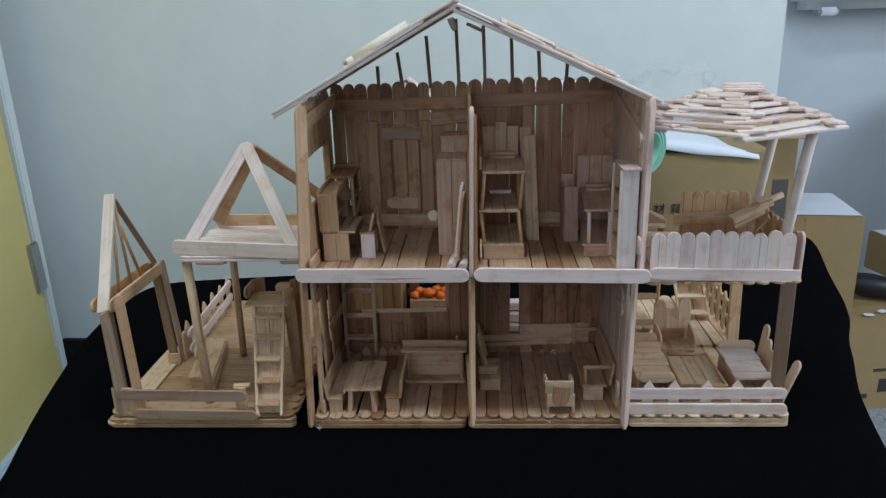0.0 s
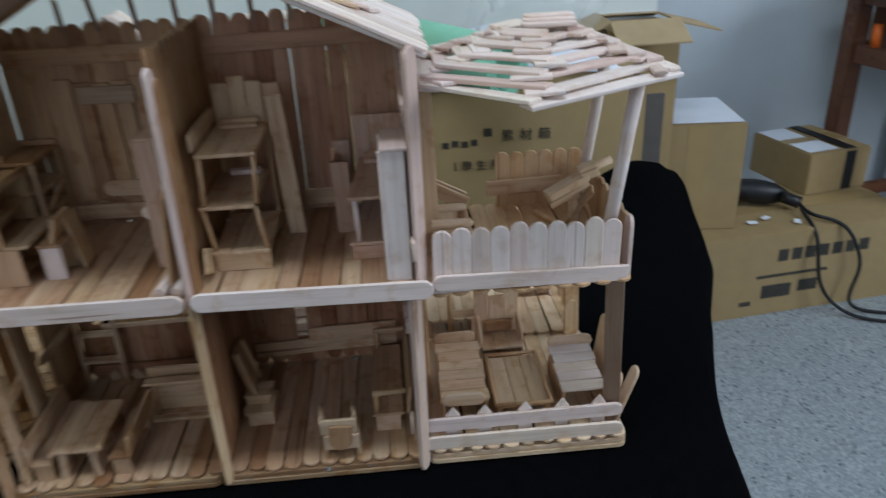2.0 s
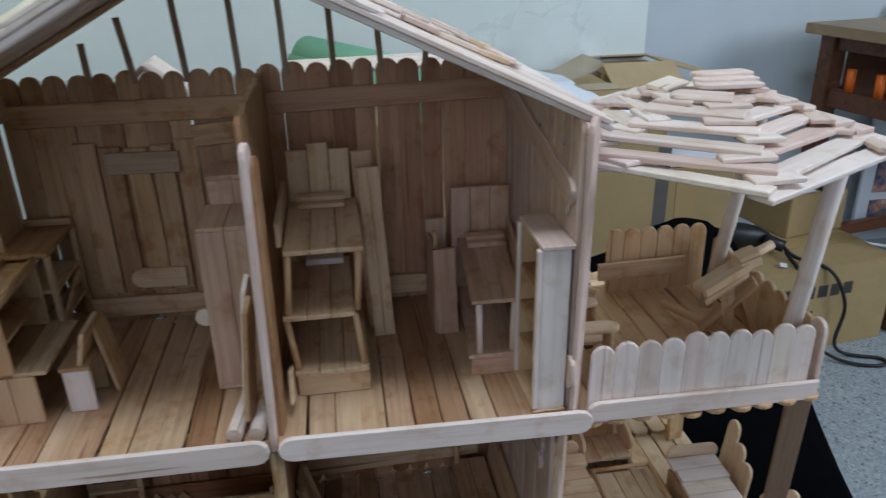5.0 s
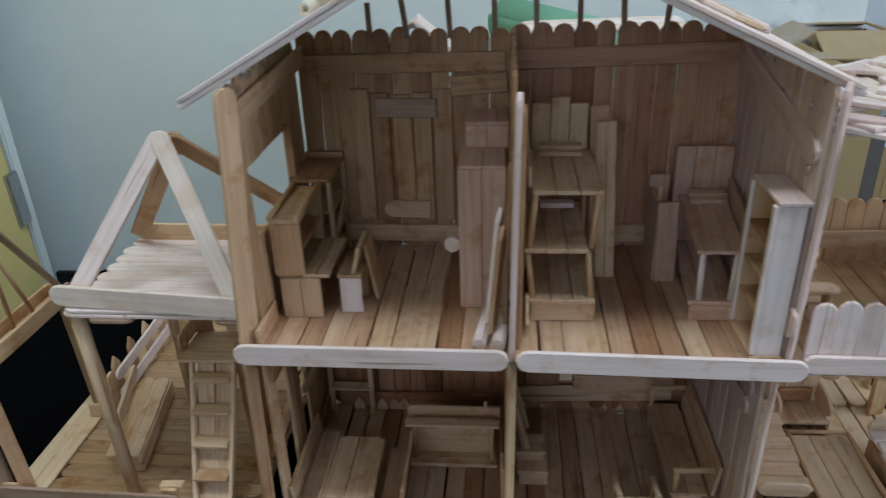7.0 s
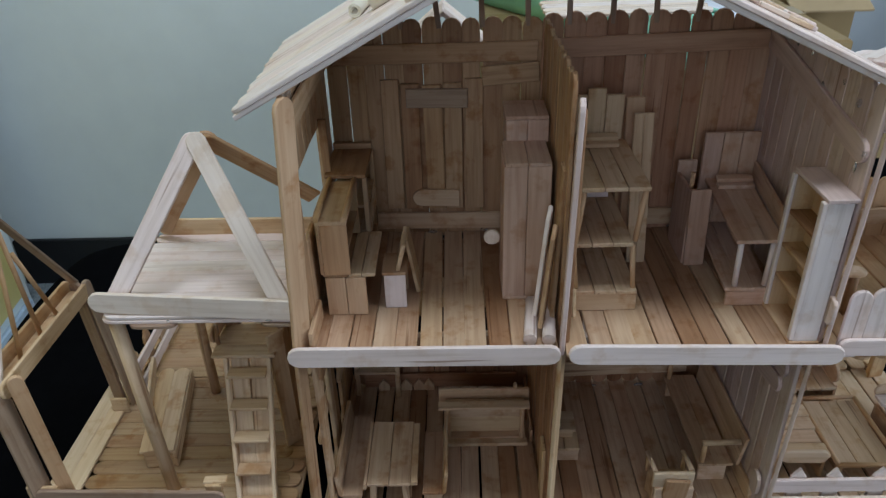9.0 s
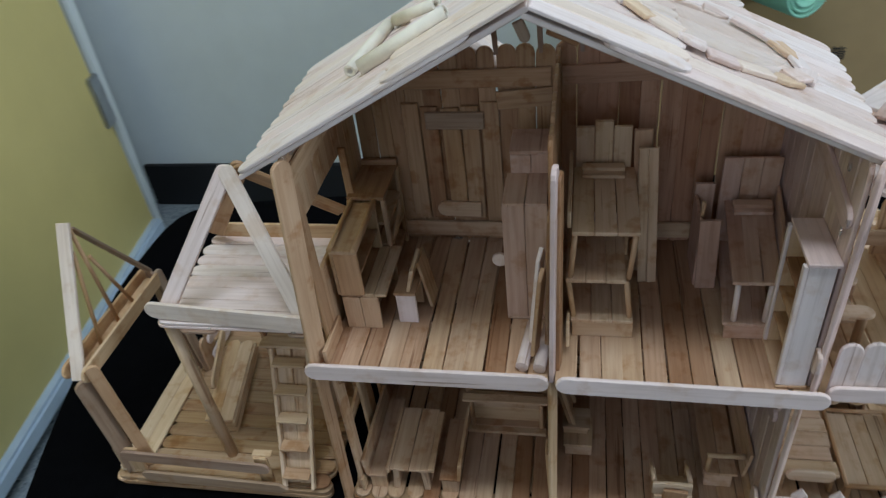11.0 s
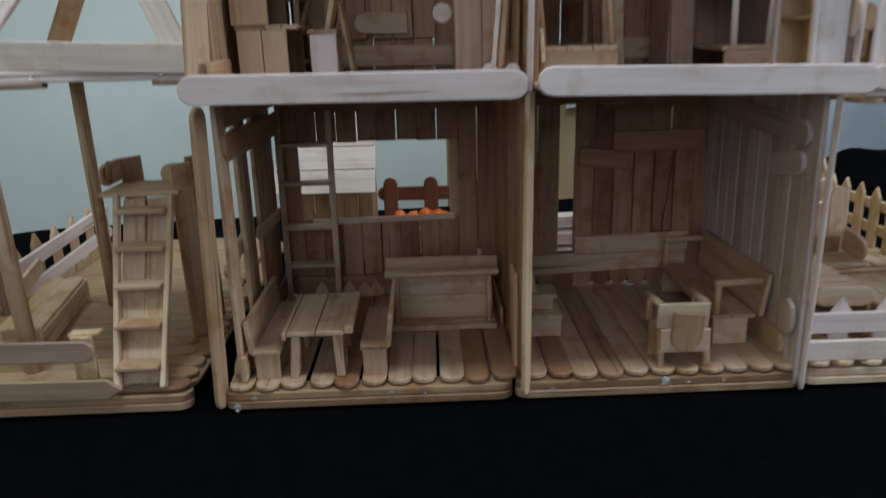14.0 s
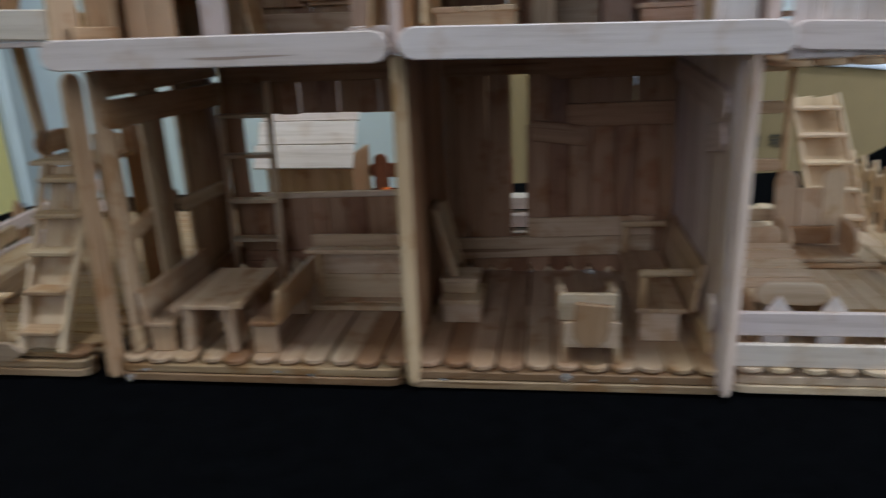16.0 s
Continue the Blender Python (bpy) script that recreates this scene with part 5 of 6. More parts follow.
# ---- lower left room ----
# benches and table: the room's dimness is put into a darker wood
def low_bench(name, x0, x1, y0, y1, zs, side, label):
    b = thing(name, ((x0 + x1) / 2, (y0 + y1) / 2, LF), label, "bench", "benches at the table")
    slab("front_block", b, x0 + 0.0008, x1 - 0.0008, y0, y0 + 0.002, LF, zs - 0.0018, PLANK)
    slab("rear_block", b, x0 + 0.0008, x1 - 0.0008, y1 - 0.004, y1 - 0.002, LF, zs - 0.0018, PLANK)
    slab("seat", b, x0, x1, y0 - 0.001, y1, zs - 0.0018, zs, PLANK)
    x = x0 - 0.0008 if side < 0 else x1 + 0.0008
    slab("backrest", b, x - 0.001, x + 0.001, y0 - 0.001, y1, zs - 0.001, zs + 0.0125, PLANK, ry=6 * side)
    return b


low_bench("bench", -0.1025, -0.0915, 0.003, 0.06, 0.0215, -1, "low plank bench beside the window wall")
low_bench("bench", -0.0605, -0.0495, 0.003, 0.046, 0.0225, 1, "low plank bench with a side backrest")
dt = thing("dining_table", (-0.077, 0.025, LF), "low plank dining table on panel legs", "table")
for k in range(2):
    slab("top_plank", dt, -0.0885 + 0.0112 * k, -0.0776 + 0.0112 * k, 0.002, 0.047, 0.0272, 0.029, PLANK)
slab("rim", dt, -0.0905, -0.0888, 0.001, 0.047, 0.0262, 0.0292, PLANK)
slab("rim", dt, -0.0662, -0.0628, 0.002, 0.044, 0.0278, 0.0305, PLANK)
for x, r in ((-0.0862, 5), (-0.069, -3)):
    slab("leg_panel", dt, x - 0.0016, x + 0.0016, 0.003, 0.016, LF, 0.0272, PLANK, ry=r)
    slab("leg_panel", dt, x - 0.0014, x + 0.0014, 0.032, 0.046, LF, 0.0272, PLANK, ry=r)
sofa = thing("sofa", (-0.027, 0.057, LF), "stick sofa with a plank back and round arm posts", "sofa")
slab("front_edge", sofa, -0.0505, -0.0025, 0.0465, 0.051, LF, 0.0118, WOOD)
for k in range(2):
    slab("seat_panel", sofa, -0.049, -0.004, 0.0568, 0.0585, 0.0115 + 0.0115 * k, 0.0228 + 0.0115 * k, WOOD, rx=-8)
slab("seat", sofa, -0.05, -0.003, 0.051, 0.0580, 0.0105, 0.0122, WOOD)
for x in (-0.0475, -0.0055):
    dowel("arm_post", sofa, (x, 0.0515, 0.0115), (x, 0.052, 0.0345), 0.0014, HONEY, sides=8)
slab("top_rail", sofa, -0.0525, -0.0015, 0.049, 0.055, 0.0345, 0.0363, WOOD)
slab("backrest", sofa, -0.0525, -0.001, 0.0605, 0.0625, 0.0300, 0.0398, WOOD)
dowel("peg", sofa, (-0.009, 0.0615, 0.0390), (-0.009, 0.0615, 0.0430), 0.0011, WOOD, sides=8)
lad = thing("ladder_shelf", (-0.092, 0.092, LF), "tall ladder shelf of sticks against the rear wall", "shelf")
for xa, xb, y in ((-0.1035, -0.1035, 0.0945), (-0.0785, -0.0785, 0.0925)):
    stick("upright", lad, (xa, y - 0.003, LF), (xb, y + 0.0005, 0.105), (1, 0, 0), 0.003, 0.002, "ss", WOOD)
for z in (0.029, 0.0485, 0.0705, 0.0895):
    slab("shelf", lad, -0.1035, -0.0785, 0.0885, 0.0955, z - 0.0009, z + 0.0009, WOOD)
for k, x in enumerate((-0.088, -0.074, -0.066, -0.06)):
    sp = stick("trim_chip", house, (x, 0.096, LF), (x, 0.096, 0.0185), (1, 0, 0), 0.007, 0.0015, "sp", WOOD)

# ---- lower right room ----
chest = thing("chest", (0.015, 0.043, LF), "low two-tier stick chest by the partition", "chest")
slab("front", chest, 0.009, 0.0245, 0.035, 0.037, LF, 0.0178, DECKW)
slab("side", chest, 0.0228, 0.0245, 0.037, 0.056, LF, 0.0178, WOOD)
slab("back", chest, 0.0075, 0.0245, 0.054, 0.056, LF, 0.0178, WOOD)
for k in range(2):
    slab("lid_plank", chest, 0.008 + 0.0085 * k, 0.0163 + 0.0085 * k, 0.034, 0.0555, 0.0178, 0.0196, WOOD)
slab("upper_tier", chest, 0.008, 0.022, 0.0425, 0.0555, 0.0196, 0.0245, WOOD)
slab("upper_lid", chest, 0.0075, 0.0235, 0.0415, 0.0565, 0.0245, 0.0263, WOOD)
mirror = thing("framed_board", (0.009, 0.05, 0.0263), "small framed board leaning on the chest", "framed board")
slab("board", mirror, 0.0075, 0.0095, 0.043, 0.062, 0.0265, 0.056, WARM, ry=-14)
slab("frame", mirror, 0.0098, 0.0118, 0.0425, 0.0455, 0.0265, 0.055, WOOD, ry=-14)
slab("frame", mirror, 0.0098, 0.0118, 0.0595, 0.0625, 0.0265, 0.055, WOOD, ry=-14)
ac = thing("armchair", (0.066, 0.01, LF), "small square armchair with round arms, seen from behind", "armchair")
slab("backrest", ac, 0.0555, 0.0757, 0.0005, 0.0025, 0.0255, 0.0358, DECKW, rx=6)
slab("backrest", ac, 0.057, 0.0765, 0.0, 0.002, 0.0155, 0.0252, DECKW)
stick("patch", ac, (0.0672, -0.0022, 0.0168), (0.0682, -0.0022, 0.0330), (1, 0, 0), 0.0122, 0.002, "rs", WOOD, wob=3)
for x in (0.0575, 0.0757):
    slab("side", ac, x - 0.001, x + 0.001, 0.0025, 0.0145, 0.0125, 0.0245, WOOD)
    slab("leg", ac, x - 0.0012, x + 0.0012, 0.0, 0.0022, LF, 0.016, WOOD)
    slab("leg", ac, x - 0.0012, x + 0.0012, 0.0125, 0.0145, LF, 0.0135, WOOD)
    dowel("arm", ac, (x - 0.001, 0.0025, 0.0355), (x - 0.002, 0.0155, 0.0355), 0.0013, DECKW, sides=8)
    dowel("arm_post", ac, (x - 0.0015, 0.0135, 0.0245), (x - 0.0015, 0.0135, 0.0345), 0.0012, HONEY, sides=8)
slab("seat", ac, 0.0575, 0.0755, 0.0025, 0.0145, 0.0225, 0.0243, WOOD)
so = thing("sofa", (0.095, 0.055, LF), "long stick sofa with dowel arms by the side wall", "sofa")
slab("front_block", so, 0.0855, 0.1, 0.02, 0.022, LF, 0.0215, DECKW)
slab("rear_block", so, 0.0855, 0.1, 0.086, 0.088, LF, 0.0215, WOOD)
for k in range(2):
    slab("seat_plank", so, 0.084 + 0.0092 * k, 0.093 + 0.0092 * k, 0.018, 0.09, 0.0215, 0.0233, WOOD)
slab("backrest", so, 0.1042, 0.106, 0.018, 0.09, 0.022, 0.031, WOOD, ry=8)
slab("backrest", so, 0.1056, 0.1074, 0.018, 0.09, 0.031, 0.0405, WOOD, ry=8)
for y in (0.02, 0.087):
    dowel("arm", so, (0.085, y, 0.0365), (0.1045, y, 0.037), 0.0016, WOOD, sides=8)
    dowel("arm_post", so, (0.0865, y, 0.0233), (0.0865, y, 0.036), 0.0014, HONEY, sides=8)

# ---- behind the house ----
hut = thing("toy_hut", (-0.085, 0.2, 0), "little hut of layered pale boards behind the house", "toy hut")
for k in range(6):
    stick("wall_board", hut, (-0.1172 + 0.0092 * k, 0.19, 0.0), (-0.1172 + 0.0092 * k, 0.19, 0.052), (1, 0, 0), 0.009, 0.002, "ss", WARM, wob=0.5)
for x in (-0.122, -0.068):
    slab("side_wall", hut, x - 0.001, x + 0.001, 0.192, 0.235, 0, 0.052, WARM)
for k in range(4):
    stick("roof_board", hut, (-0.126, 0.183 + 0.011 * k, 0.0535 + 0.0128 * k), (-0.064, 0.183 + 0.011 * k, 0.0530 + 0.0128 * k), (0, 0.5, 1), 0.0148, 0.0018, "ss", FRESH)
bf2 = thing("picket_fence", (-0.02, 0.225, 0), "reddish-brown round-topped picket fence", "fence")
for z in (0.016, 0.036):
    stick("rail", bf2, (-0.066, 0.2265, z), (0.02, 0.2225, z), (0, 0, 1), 0.0095, 0.002, "rr", BROWN)
for k in range(4):
    x = -0.057 + 0.0272 * k
    stick("picket", bf2, (x, 0.2235 - 0.001 * k, 0.0), (x, 0.2235 - 0.001 * k, 0.0475), (1, 0, 0), 0.0095, 0.002, "sr", BROWN)
fire = thing("clay_fire", (-0.045, 0.205, 0), "lumpy bright orange clay fire", "clay fire")
for k in range(9):
    glob("lump", fire, (-0.055 + 0.0042 * k, 0.206 + 0.004 * (k % 3), 0.0205 + 0.003 * (k % 2)), 0.0046, ORANGE, (1, 1, 1), seed=k)
slab("stand", fire, -0.06, -0.016, 0.2, 0.216, 0.0, 0.0175, WARM)
steps = thing("stick_pile", (0.037, 0.15, 0), "small stack of pale boards behind the house", "boards")
for k in range(4):
    slab("board", steps, 0.02, 0.06, 0.13 + 0.006 * k, 0.142 + 0.006 * k, 0.003 + 0.0085 * k, 0.0095 + 0.0085 * k, FRESH)
rear = thing("rear_gable", (-0.045, 0.125, 0), "small pitched stick roof on a post behind the house", "toy roof")
stick("post", rear, (-0.0155, 0.122, 0.0), (-0.0155, 0.122, 0.2190), (1, 0, 0), 0.0097, 0.002, "ss", WOOD)
for k in range(3):
    y = 0.1115 + 0.0098 * k
    stick("roof_stick", rear, (-0.07, y, 0.2175), (-0.0445, y, 0.2385), (0, 1, 0), 0.0096, 0.002, "rs", FRESH)
    stick("roof_stick", rear, (-0.02, y, 0.217), (-0.0455, y, 0.238), (0, 1, 0), 0.0096, 0.002, "rs", FRESH)
shed = thing("rear_shelter", (0.05, 0.17, 0), "flat stick shelter roof on posts behind the house", "toy roof")
for k in range(4):
    stick("roof_stick", shed, (0.01, 0.152 + 0.0098 * k, 0.2255), (0.1, 0.148 + 0.0098 * k, 0.2275), (0, 1, 0), 0.0097, 0.002, "rr", FRESH)
for x in (0.018, 0.09):
    stick("post", shed, (x, 0.168, 0.0), (x, 0.168, 0.226), (1, 0, 0), 0.0097, 0.002, "ss", WOOD)

# ---- things further back ----
def carton(name, x, y, z, sx, sy, sz, rz, label, open_top=False):
    b = thing(name, (x, y, z), label, "cardboard box", "cardboard boxes")
    m = Matrix.Translation((x, y, z)) @ pose(0, 0, 0, 0, 0, rz)
    for nm, cx, cy, dx, dy in (("side", 0, -sy / 2, sx, 0.004), ("side", 0, sy / 2, sx, 0.004), ("end", -sx / 2, 0, 0.004, sy), ("end", sx / 2, 0, 0.004, sy)):
        bm = bmesh.new()
        bevel_box(bm, (dx, dy, sz), Matrix.Translation((cx, cy, sz / 2)), 0.001)
        from_bm(nm, bm, CARD, b, m)
    if open_top:
        for cx, cy, dx, dy, rx, ry in ((0, -sy / 2 - 0.03, sx, 0.08, 25, 0), (0, sy / 2 + 0.03, sx, 0.08, -18, 0), (sx / 2 + 0.04, 0, 0.09, sy, 0, 14), (-sx / 2 - 0.03, 0, 0.08, sy, 0, -25)):
            bm = bmesh.new()
            bevel_box(bm, (dx, dy, 0.004), Matrix.Translation((cx, cy, sz)) @ pose(0, 0, 0, rx, ry, 0), 0.001)
            from_bm("flap", bm, CARD_IN, b, m)
        bm = bmesh.new()
        bevel_box(bm, (sx - 0.01, sy - 0.01, 0.004), Matrix.Translation((0, 0, 0.004)), 0.001)
        from_bm("bottom", bm, CARD_IN, b, m)
    else:
        for s in (-1, 1):
            bm = bmesh.new()
            bevel_box(bm, (sx, sy / 2 - 0.001, 0.004), Matrix.Translation((0, s * sy / 4, sz)), 0.001)
            from_bm("flap", bm, CARD, b, m)
        bm = bmesh.new()
        bevel_box(bm, (sx + 0.001, 0.05, 0.001), Matrix.Translation((0, 0, sz + 0.0028)), 0.0003)
        from_bm("tape", bm, TAPE, b, m, "strip of clear brown tape")
    return b, m


def print_bars(parent, m, items, y, mat=None):
    """Printed marks that cannot be read, as plain bars on a face."""
    for x, z, w, h in items:
        bm = bmesh.new()
        bmesh.ops.create_cube(bm, size=1, matrix=Matrix.Translation((x, y, z)) @ Matrix.Diagonal((w, 0.0012, h, 1)))
        from_bm("print_mark", bm, mat or INK, parent, m)


def words(parent, m, text, size, x, y, z, mat, spread):
    cu = bpy.data.curves.new("lettering", "FONT")
    cu.body, cu.size, cu.extrude, cu.space_character = text, size, 0.0003, spread
    ob = new("lettering", cu)
    cu.materials.append(mat)
    return register(ob, m @ pose(x, y, z, 90, 0, 0), parent)


# big open carton with the green roll on it
big, bigm = carton("cardboard_box", 0.24, 0.87, FLOOR, 0.47, 0.34, 0.68, 0, "tall brown carton with printed characters", False)
words(big, bigm, "素材箱", 0.019, 0.024, -0.1735, 0.585, INK, 1.85)
words(big, bigm, "學生用", 0.0165, -0.036, -0.1735, 0.543, INK, 1.6)
words(big, bigm, "班", 0.0165, 0.045, -0.1735, 0.508, INK, 1.5)
print_bars(big, bigm, [(-0.058 + 0.014 * k, 0.582 + 0.002 * (k % 2), 0.009, 0.009) for k in range(4)] + [(0.004, 0.598, 0.012, 0.012), (0.018, 0.514, 0.013, 0.013), (-0.045, 0.549, 0.002, 0.014)], -0.1725)
paper = thing("paper_sheet", (0.3, 0.85, 0.065), "curved white paper sheet lying on the tall carton", "paper")
bm = bmesh.new()
bmesh.ops.create_grid(bm, x_segments=18, y_segments=26, size=0.5)
for v in bm.verts:
    over = max(0.0, -v.co.y - 0.452) / 0.048
    v.co = Vector((v.co.x * 0.3, v.co.y * 0.3 + 0.007 * over, 0.012 * math.cos(v.co.x * 5.5) + 0.016 + 0.004 * noise.noise(v.co * 3) - over * (0.012 + 0.004 * math.sin(v.co.x * 9))))
pob = from_bm("sheet", bm, PAPER, paper, Matrix.Translation((0.3, 0.835, 0.055)), smooth=True)
pob.modifiers.new("thickness", "SOLIDIFY").thickness = 0.0015


def foam_roll(a, b, r):
    m, L = frame_of(a, b, (0, 0, 1))
    verts, faces, n = [], [], 72
    for s in (-L / 2, L / 2):
        for k in range(n + 1):
            t = k / n * 5.6 * math.pi
            q = r * (0.62 + 0.38 * k / n)
            verts.append((s, q * math.cos(t) * 1.05, q * math.sin(t) * 0.95))
    faces = [(k, k + 1, n + 2 + k, n + 1 + k) for k in range(n)]
    me = bpy.data.meshes.new("foam_roll")
    me.from_pydata(verts, [], faces)
    me.materials.append(GREEN)
    for p in me.polygons:
        p.use_smooth = True
    ob = new("foam_roll", me)
    ob.modifiers.new("sheet", "SOLIDIFY").thickness = 0.0032
    register(ob, m)
    return tagged(ob, "loosely rolled mint green foam sheet on a carton", "foam roll")


foam_roll((0.264, 0.63, 0.084), (0.0, 1.02, 0.101), 0.040)
bag = thing("plastic_bag", (0.4, 0.9, 0.065), "crumpled clear plastic bag lying on the carton", "plastic bag")
bm = bmesh.new()
bmesh.ops.create_icosphere(bm, subdivisions=4, radius=1)
for v in bm.verts:
    q = 1 + 0.45 * noise.noise(v.co * 2.1) + 0.22 * noise.noise(v.co * 5.3)
    v.co = Vector((v.co.x * 0.1 * q, v.co.y * 0.07 * q, max(-0.03, v.co.z * 0.075 * q)))
from_bm("film", bm, FILM, bag, Matrix.Translation((0.36, 0.93, 0.105)), smooth=True)
flapbox, fm = carton("cardboard_box", 0.607, 1.16, FLOOR, 0.14, 0.13, 0.66, 0, "narrow carton with its flaps open", True)
low, lowm = carton("cardboard_box", 0.971, 1.221, FLOOR, 0.6, 0.27, 0.206, 7, "large flat carton with printed marks on the floor", False)
print_bars(low, lowm, [(-0.03 + 0.034 * k, 0.15, 0.026, 0.03) for k in range(7)] + [(0.0, 0.1, 0.18, 0.008), (-0.035, 0.06, 0.075, 0.034), (0.045, 0.065, 0.05, 0.03), (-0.11, 0.035, 0.03, 0.012)], -0.1365)
whit, wm2 = carton("cardboard_box", 0.765, 1.235, FLOOR + 0.209, 0.2, 0.21, 0.24, -7, "taped carton with white paper on its lid", False)
bm = bmesh.new()
bevel_box(bm, (0.19, 0.2, 0.0015), Matrix.Translation((0, 0, 0.2445)), 0.0004)
from_bm("lid_paper", bm, PAPER, whit, wm2, "white paper on the lid")
bm = bmesh.new()
bevel_box(bm, (0.045, 0.001, 0.236), Matrix.Translation((0.0, -0.1075, 0.12)), 0.0003)
from_bm("tape", bm, TAPE, whit, wm2, "strip of brown tape")
bm = bmesh.new()
bevel_box(bm, (0.042, 0.004, 0.5), Matrix.Translation((0.27, -0.1, 0.37)), 0.001)
from_bm("edge_board", bm, plain("dark_grey_strip", (0.10, 0.09, 0.08), 0.8), big, bigm, "dark grey upright strip beside the tall carton")
sml, sm = carton("cardboard_box", 1.163, 1.39, FLOOR + 0.209, 0.175, 0.205, 0.1, 12, "small parcel with paper labels and black tape", False)
for nm, mt, cx, cy, dx, dy, z in (("label", PAPER, -0.04, -0.055, 0.085, 0.07, 0.1035), ("label", PAPER, -0.045, 0.055, 0.08, 0.08, 0.1035), ("tape", BLACK, 0.03, 0.0, 0.03, 0.2, 0.1035)):
    bm = bmesh.new()
    bevel_box(bm, (dx, dy, 0.001), Matrix.Translation((cx, cy, z + 0.001)), 0.0003)
    from_bm(nm, bm, mt, sml, sm)
bm = bmesh.new()
bevel_box(bm, (0.03, 0.001, 0.098), Matrix.Translation((0.03, -0.1048, 0.05)), 0.0003)
from_bm("tape", bm, BLACK, sml, sm, "black tape")


def cable(name, pts, r, mat, label, cat):
    cu = bpy.data.curves.new(name, "CURVE")
    cu.dimensions, cu.bevel_depth, cu.bevel_resolution, cu.resolution_u = "3D", r, 2, 6
    sp = cu.splines.new("NURBS")
    sp.points.add(len(pts) - 1)
    for p, q in zip(sp.points, pts):
        p.co = (*q, 1)
    sp.use_endpoint_u, sp.order_u = True, 4
    cu.materials.append(mat)
    return tagged(register(new(name, cu), Matrix.Identity(4)), label, cat)


LT = FLOOR + 0.213
handset = thing("hair_dryer", (1.0, 1.21, LT), "black plastic hand tool lying on the carton", "hand tool")
bm = bmesh.new()
bmesh.ops.create_uvsphere(bm, u_segments=16, v_segments=10, radius=1)
for v in bm.verts:
    v.co = Vector((v.co.x * 0.075, v.co.y * 0.029 * (1 - 0.25 * v.co.x), v.co.z * 0.029))
from_bm("body", bm, BLACK, handset, Matrix.Translation((0.955, 1.235, LT + 0.031)) @ pose(0, 0, 0, 0, 8, -12), smooth=True)
dowel("grip", handset, (1.0, 1.205, LT + 0.028), (1.035, 1.18, LT + 0.017), 0.014, BLACK)
cable("cord", [(1.035, 1.18, LT + 0.016), (1.03, 1.14, LT + 0.006), (1.07, 1.115, LT + 0.006), (1.1, 1.082, LT - 0.004), (1.135, 1.078, LT - 0.07), (1.15, 1.08, LT - 0.12), (1.11, 1.07, FLOOR + 0.012), (1.17, 1.04, FLOOR + 0.005), (1.23, 1.03, FLOOR + 0.005), (1.21, 0.985, FLOOR + 0.005), (1.12, 1.02, FLOOR + 0.005), (1.085, 1.06, FLOOR + 0.02), (1.035, 1.068, LT - 0.13), (1.03, 1.07, LT - 0.004), (1.02, 1.12, LT + 0.006), (1.035, 1.17, LT + 0.008)], 0.0042, BLACK, "black power cord looping down to the floor", "cable")
cable("cord", [(1.3, 1.45, FLOOR + 0.15), (1.42, 1.33, FLOOR + 0.12), (1.6, 1.3, FLOOR + 0.13), (1.8, 1.32, FLOOR + 0.2), (2.1, 1.4, FLOOR + 0.24)], 0.004, WHITE, "thin white cable hanging behind the desk", "cable")
for k, (x, y) in enumerate(((0.9, 1.13), (0.94, 1.15), (1.0, 1.12))):
    s = thing("paper_scrap", (x, y, LT), "torn scrap of white paper on the carton", "paper scrap", "paper scraps")
    bm = bmesh.new()
    bevel_box(bm, (0.022, 0.014, 0.0012), Matrix.Translation((x, y, LT + 0.0008)) @ pose(0, 0, 0, 0, 0, 31 * k), 0.0003)
    from_bm("scrap", bm, PAPER, s)

# dark desk with posters behind it
DM = pose(1.337, 1.152, FLOOR, 0, 0, 10.5)
desk2 = thing("work_desk", (1.35, 1.155, FLOOR), "dark varnished wooden desk with a cubby shelf", "desk")


def desk_part(name, x0, x1, y0, y1, z0, z1, mat=None, label=""):
    bm = bmesh.new()
    bevel_box(bm, (x1 - x0, y1 - y0, z1 - z0), Matrix.Translation(((x0 + x1) / 2, (y0 + y1) / 2, (z0 + z1) / 2)), 0.002)
    return from_bm(name, bm, mat or DESK, desk2, DM, label)


for x in (0.0, 0.53):
    for y in (0.0, 0.325):
        desk_part("leg", x - 0.022, x + 0.022, y - 0.022, y + 0.022, 0, 0.66)
desk_part("desktop", -0.05, 1.0, -0.045, 0.375, 0.66, 0.685, plain("pale_desk_top", (0.42, 0.29, 0.17), 0.4, 0.25, 20), "worn pale brown desktop")
for y in (0.0, 0.325):
    desk_part("rail", 0.022, 0.508, y - 0.012, y + 0.012, 0.485, 0.530)
    desk_part("rail", 0.022, 0.508, y - 0.012, y + 0.012, 0.625, 0.66)
for x in (0.0, 0.53):
    desk_part("rail", x - 0.012, x + 0.012, 0.022, 0.303, 0.485, 0.530)
    desk_part("rail", x - 0.012, x + 0.012, 0.022, 0.303, 0.625, 0.66)
desk_part("shelf", 0.0, 0.53, 0.0, 0.325, 0.490, 0.504)
# two added dark panels stand in for the deep shade in the cubby
desk_part("cubby_back", 0.024, 0.3, 0.290, 0.302, 0.504, 0.625)
desk_part("cubby_divider", 0.300, 0.312, 0.110, 0.302, 0.504, 0.625)
desk_part("stretcher", 0.022, 0.508, 0.315, 0.335, 0.1, 0.135)
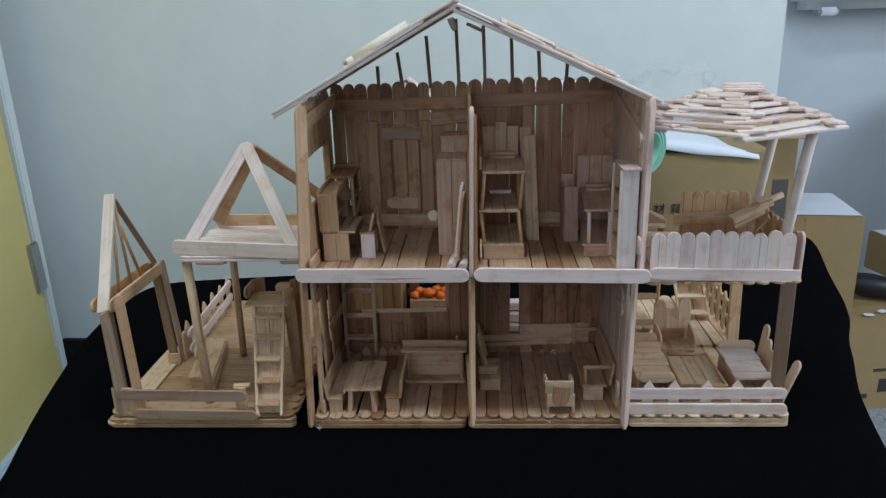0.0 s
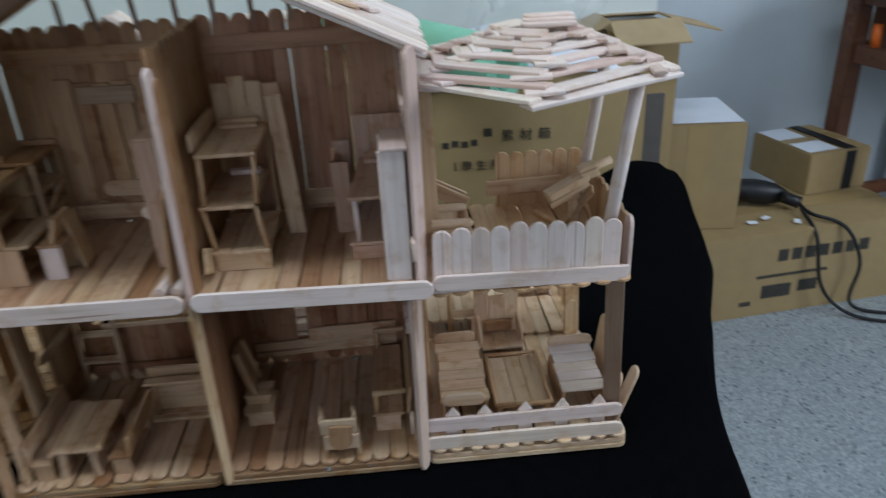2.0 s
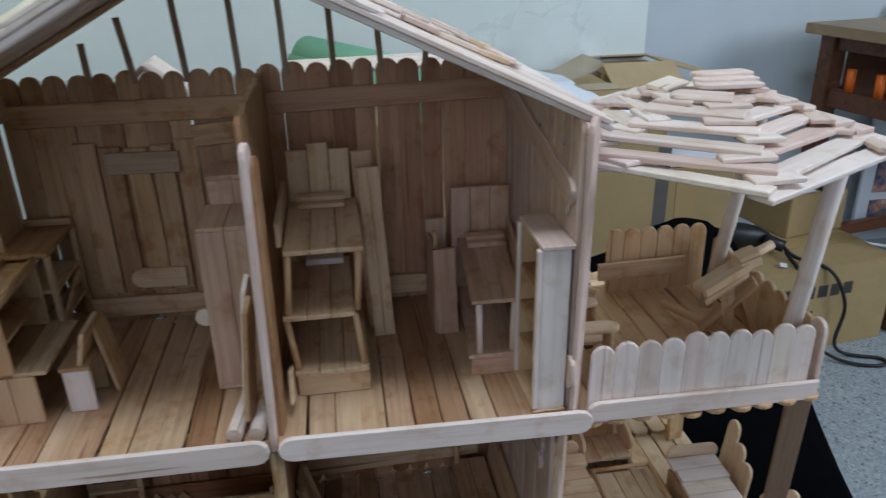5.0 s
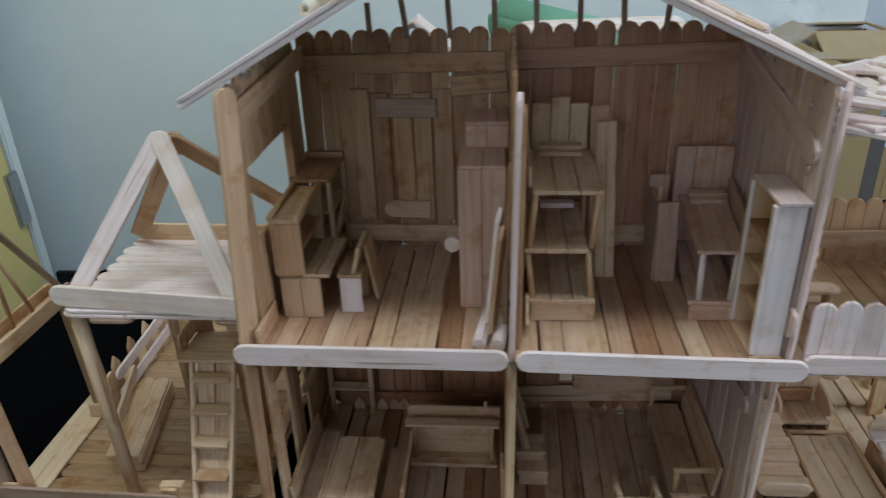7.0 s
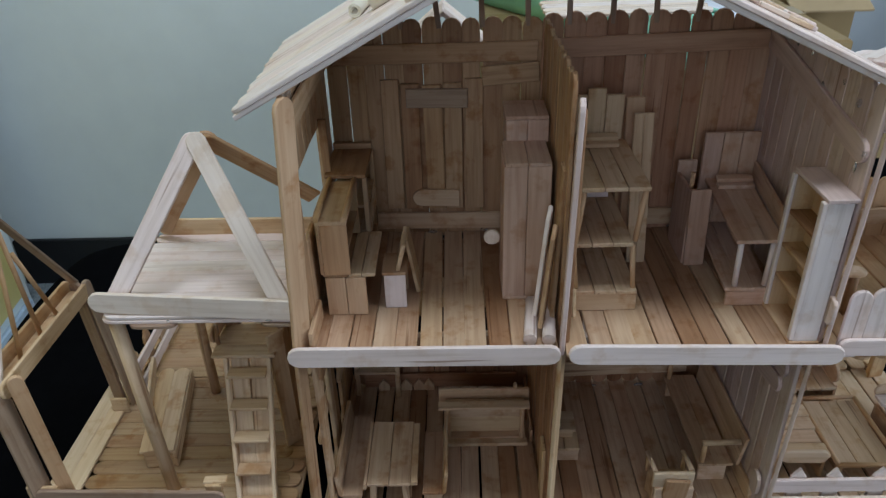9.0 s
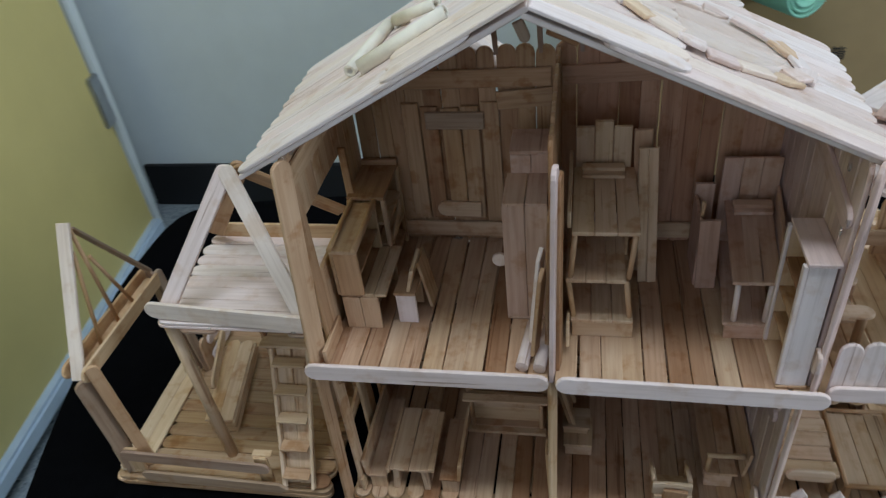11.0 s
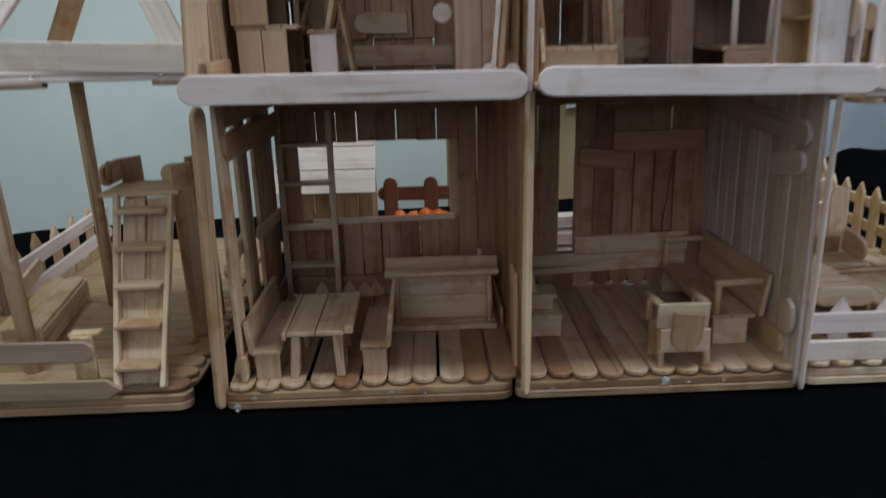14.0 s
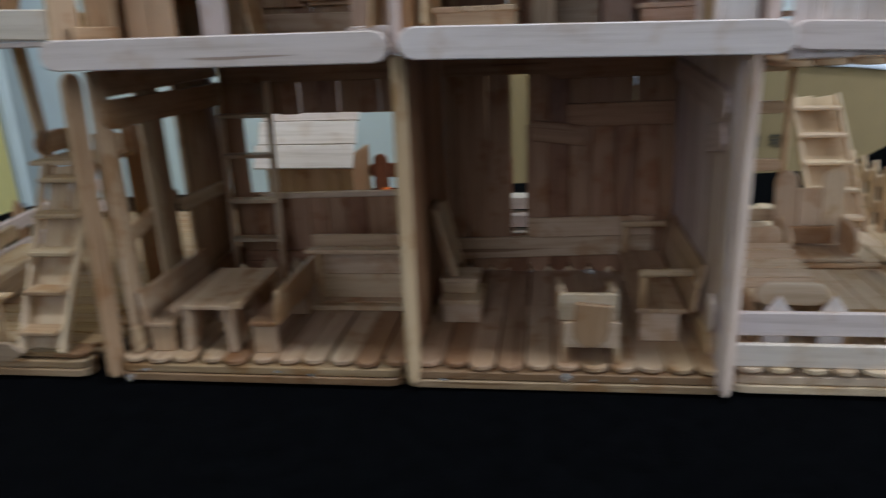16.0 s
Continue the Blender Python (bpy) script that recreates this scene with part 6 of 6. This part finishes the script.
cub, cubm = carton("cardboard_box", 1.337 + 0.38 * math.cos(radians(10.5)) - 0.2 * math.sin(radians(10.5)), 1.152 + 0.38 * math.sin(radians(10.5)) + 0.2 * math.cos(radians(10.5)), FLOOR + 0.505, 0.17, 0.19, 0.1, 10.5, "grey-brown carton standing on the desk's shelf", False)
for k in range(3):
    pg = thing("orange_peg", (1.2, 1.3, FLOOR + 0.494), "bright orange plastic tube standing in the desk", "tube", "orange tubes")
    dowel("tube", pg, DM @ Vector((0.0, 0.085 + 0.085 * k, 0.530)), DM @ Vector((0.0, 0.085 + 0.085 * k, 0.584)), 0.011, ORANGE, sides=14)
board = thing("poster_board", (1.7, 1.62, FLOOR), "white board with rows of printed photographs", "poster")
bm = bmesh.new()
bevel_box(bm, (0.84, 0.012, 0.66), Matrix.Translation((1.98, 1.625, FLOOR + 0.38)), 0.002)
from_bm("backing", bm, PAPER, board)
for k, (x0, x1, z0, z1) in enumerate(((1.625, 1.71, -0.288, -0.205), (1.60, 1.72, -0.447, -0.31), (1.835, 1.985, -0.27, -0.17), (1.83, 2.01, -0.458, -0.285), (2.06, 2.17, -0.26, -0.165), (2.03, 2.22, -0.414, -0.275), (2.04, 2.225, -0.127, -0.025), (1.80, 1.98, -0.127, -0.025), (1.60, 1.71, -0.56, -0.47))):
    bm = bmesh.new()
    bevel_box(bm, (x1 - x0, 0.002, z1 - z0), Matrix.Translation(((x0 + x1) / 2, 1.6175, (z0 + z1) / 2)), 0.0003)
    from_bm("photo", bm, PHOTO[(0, 2, 1, 3, 1, 0, 0, 1, 2)[k]], board)
bm = bmesh.new()
bevel_box(bm, (0.066, 0.0015, 0.056), Matrix.Translation((1.972, 1.6155, -0.318)), 0.0002)
from_bm("sticky_note", bm, LIME, board, label="lime green sticky note")
bin_, binm = carton("cardboard_box", 2.15, 1.45, FLOOR, 0.3, 0.24, 0.22, 6, "worn carton behind the desk", False)
th = thing("toy_hut", (1.74, 1.32, FLOOR), "little wooden hut with a fence on a board", "toy hut")
TM = pose(1.745, 1.325, FLOOR, 0, 0, 3)


def th_part(name, x0, x1, y0, y1, z0, z1, mat=HONEY, rx=0):
    bm = bmesh.new()
    bevel_box(bm, (x1 - x0, y1 - y0, z1 - z0), Matrix.Translation(((x0 + x1) / 2, (y0 + y1) / 2, (z0 + z1) / 2)) @ pose(0, 0, 0, rx, 0, 0), 0.0008)
    return from_bm(name, bm, mat, th, TM)


th_part("board", -0.11, 0.11, -0.095, 0.095, 0, 0.006)
for k in range(7):
    th_part("wall_board", -0.08, 0.02, -0.02, -0.014, 0.006 + 0.0145 * k, 0.0198 + 0.0145 * k)
th_part("side_wall", -0.08, -0.074, -0.014, 0.07, 0.006, 0.107)
th_part("side_wall", 0.014, 0.02, -0.014, 0.07, 0.006, 0.107)
th_part("roof", -0.088, 0.028, -0.03, 0.078, 0.107, 0.113, HONEY, 5)
th_part("door", -0.012, 0.008, -0.022, -0.019, 0.006, 0.06, DESK)
for k in range(8):
    th_part("picket", -0.105 + 0.026 * k, -0.096 + 0.026 * k, -0.09, -0.087, 0.006, 0.045)
    th_part("picket", 0.1, 0.103, -0.085 + 0.022 * k, -0.077 + 0.022 * k, 0.006, 0.045)
th_part("rail", -0.108, 0.105, -0.0868, -0.084, 0.022, 0.029)
aircon = thing("wall_unit", (1.1, 1.6, 0.25), "white plastic wall unit with a rounded lower edge", "wall unit")
bm = bmesh.new()
bevel_box(bm, (0.62, 0.14, 0.26), Matrix.Translation((1.15, 1.585, 0.392)), 0.02)
from_bm("housing", bm, WHITE, aircon, smooth=True)
bm = bmesh.new()
bevel_box(bm, (0.05, 0.05, 0.02), Matrix.Translation((0.9, 1.55, 0.258)), 0.006)
from_bm("sensor", bm, METAL, aircon)
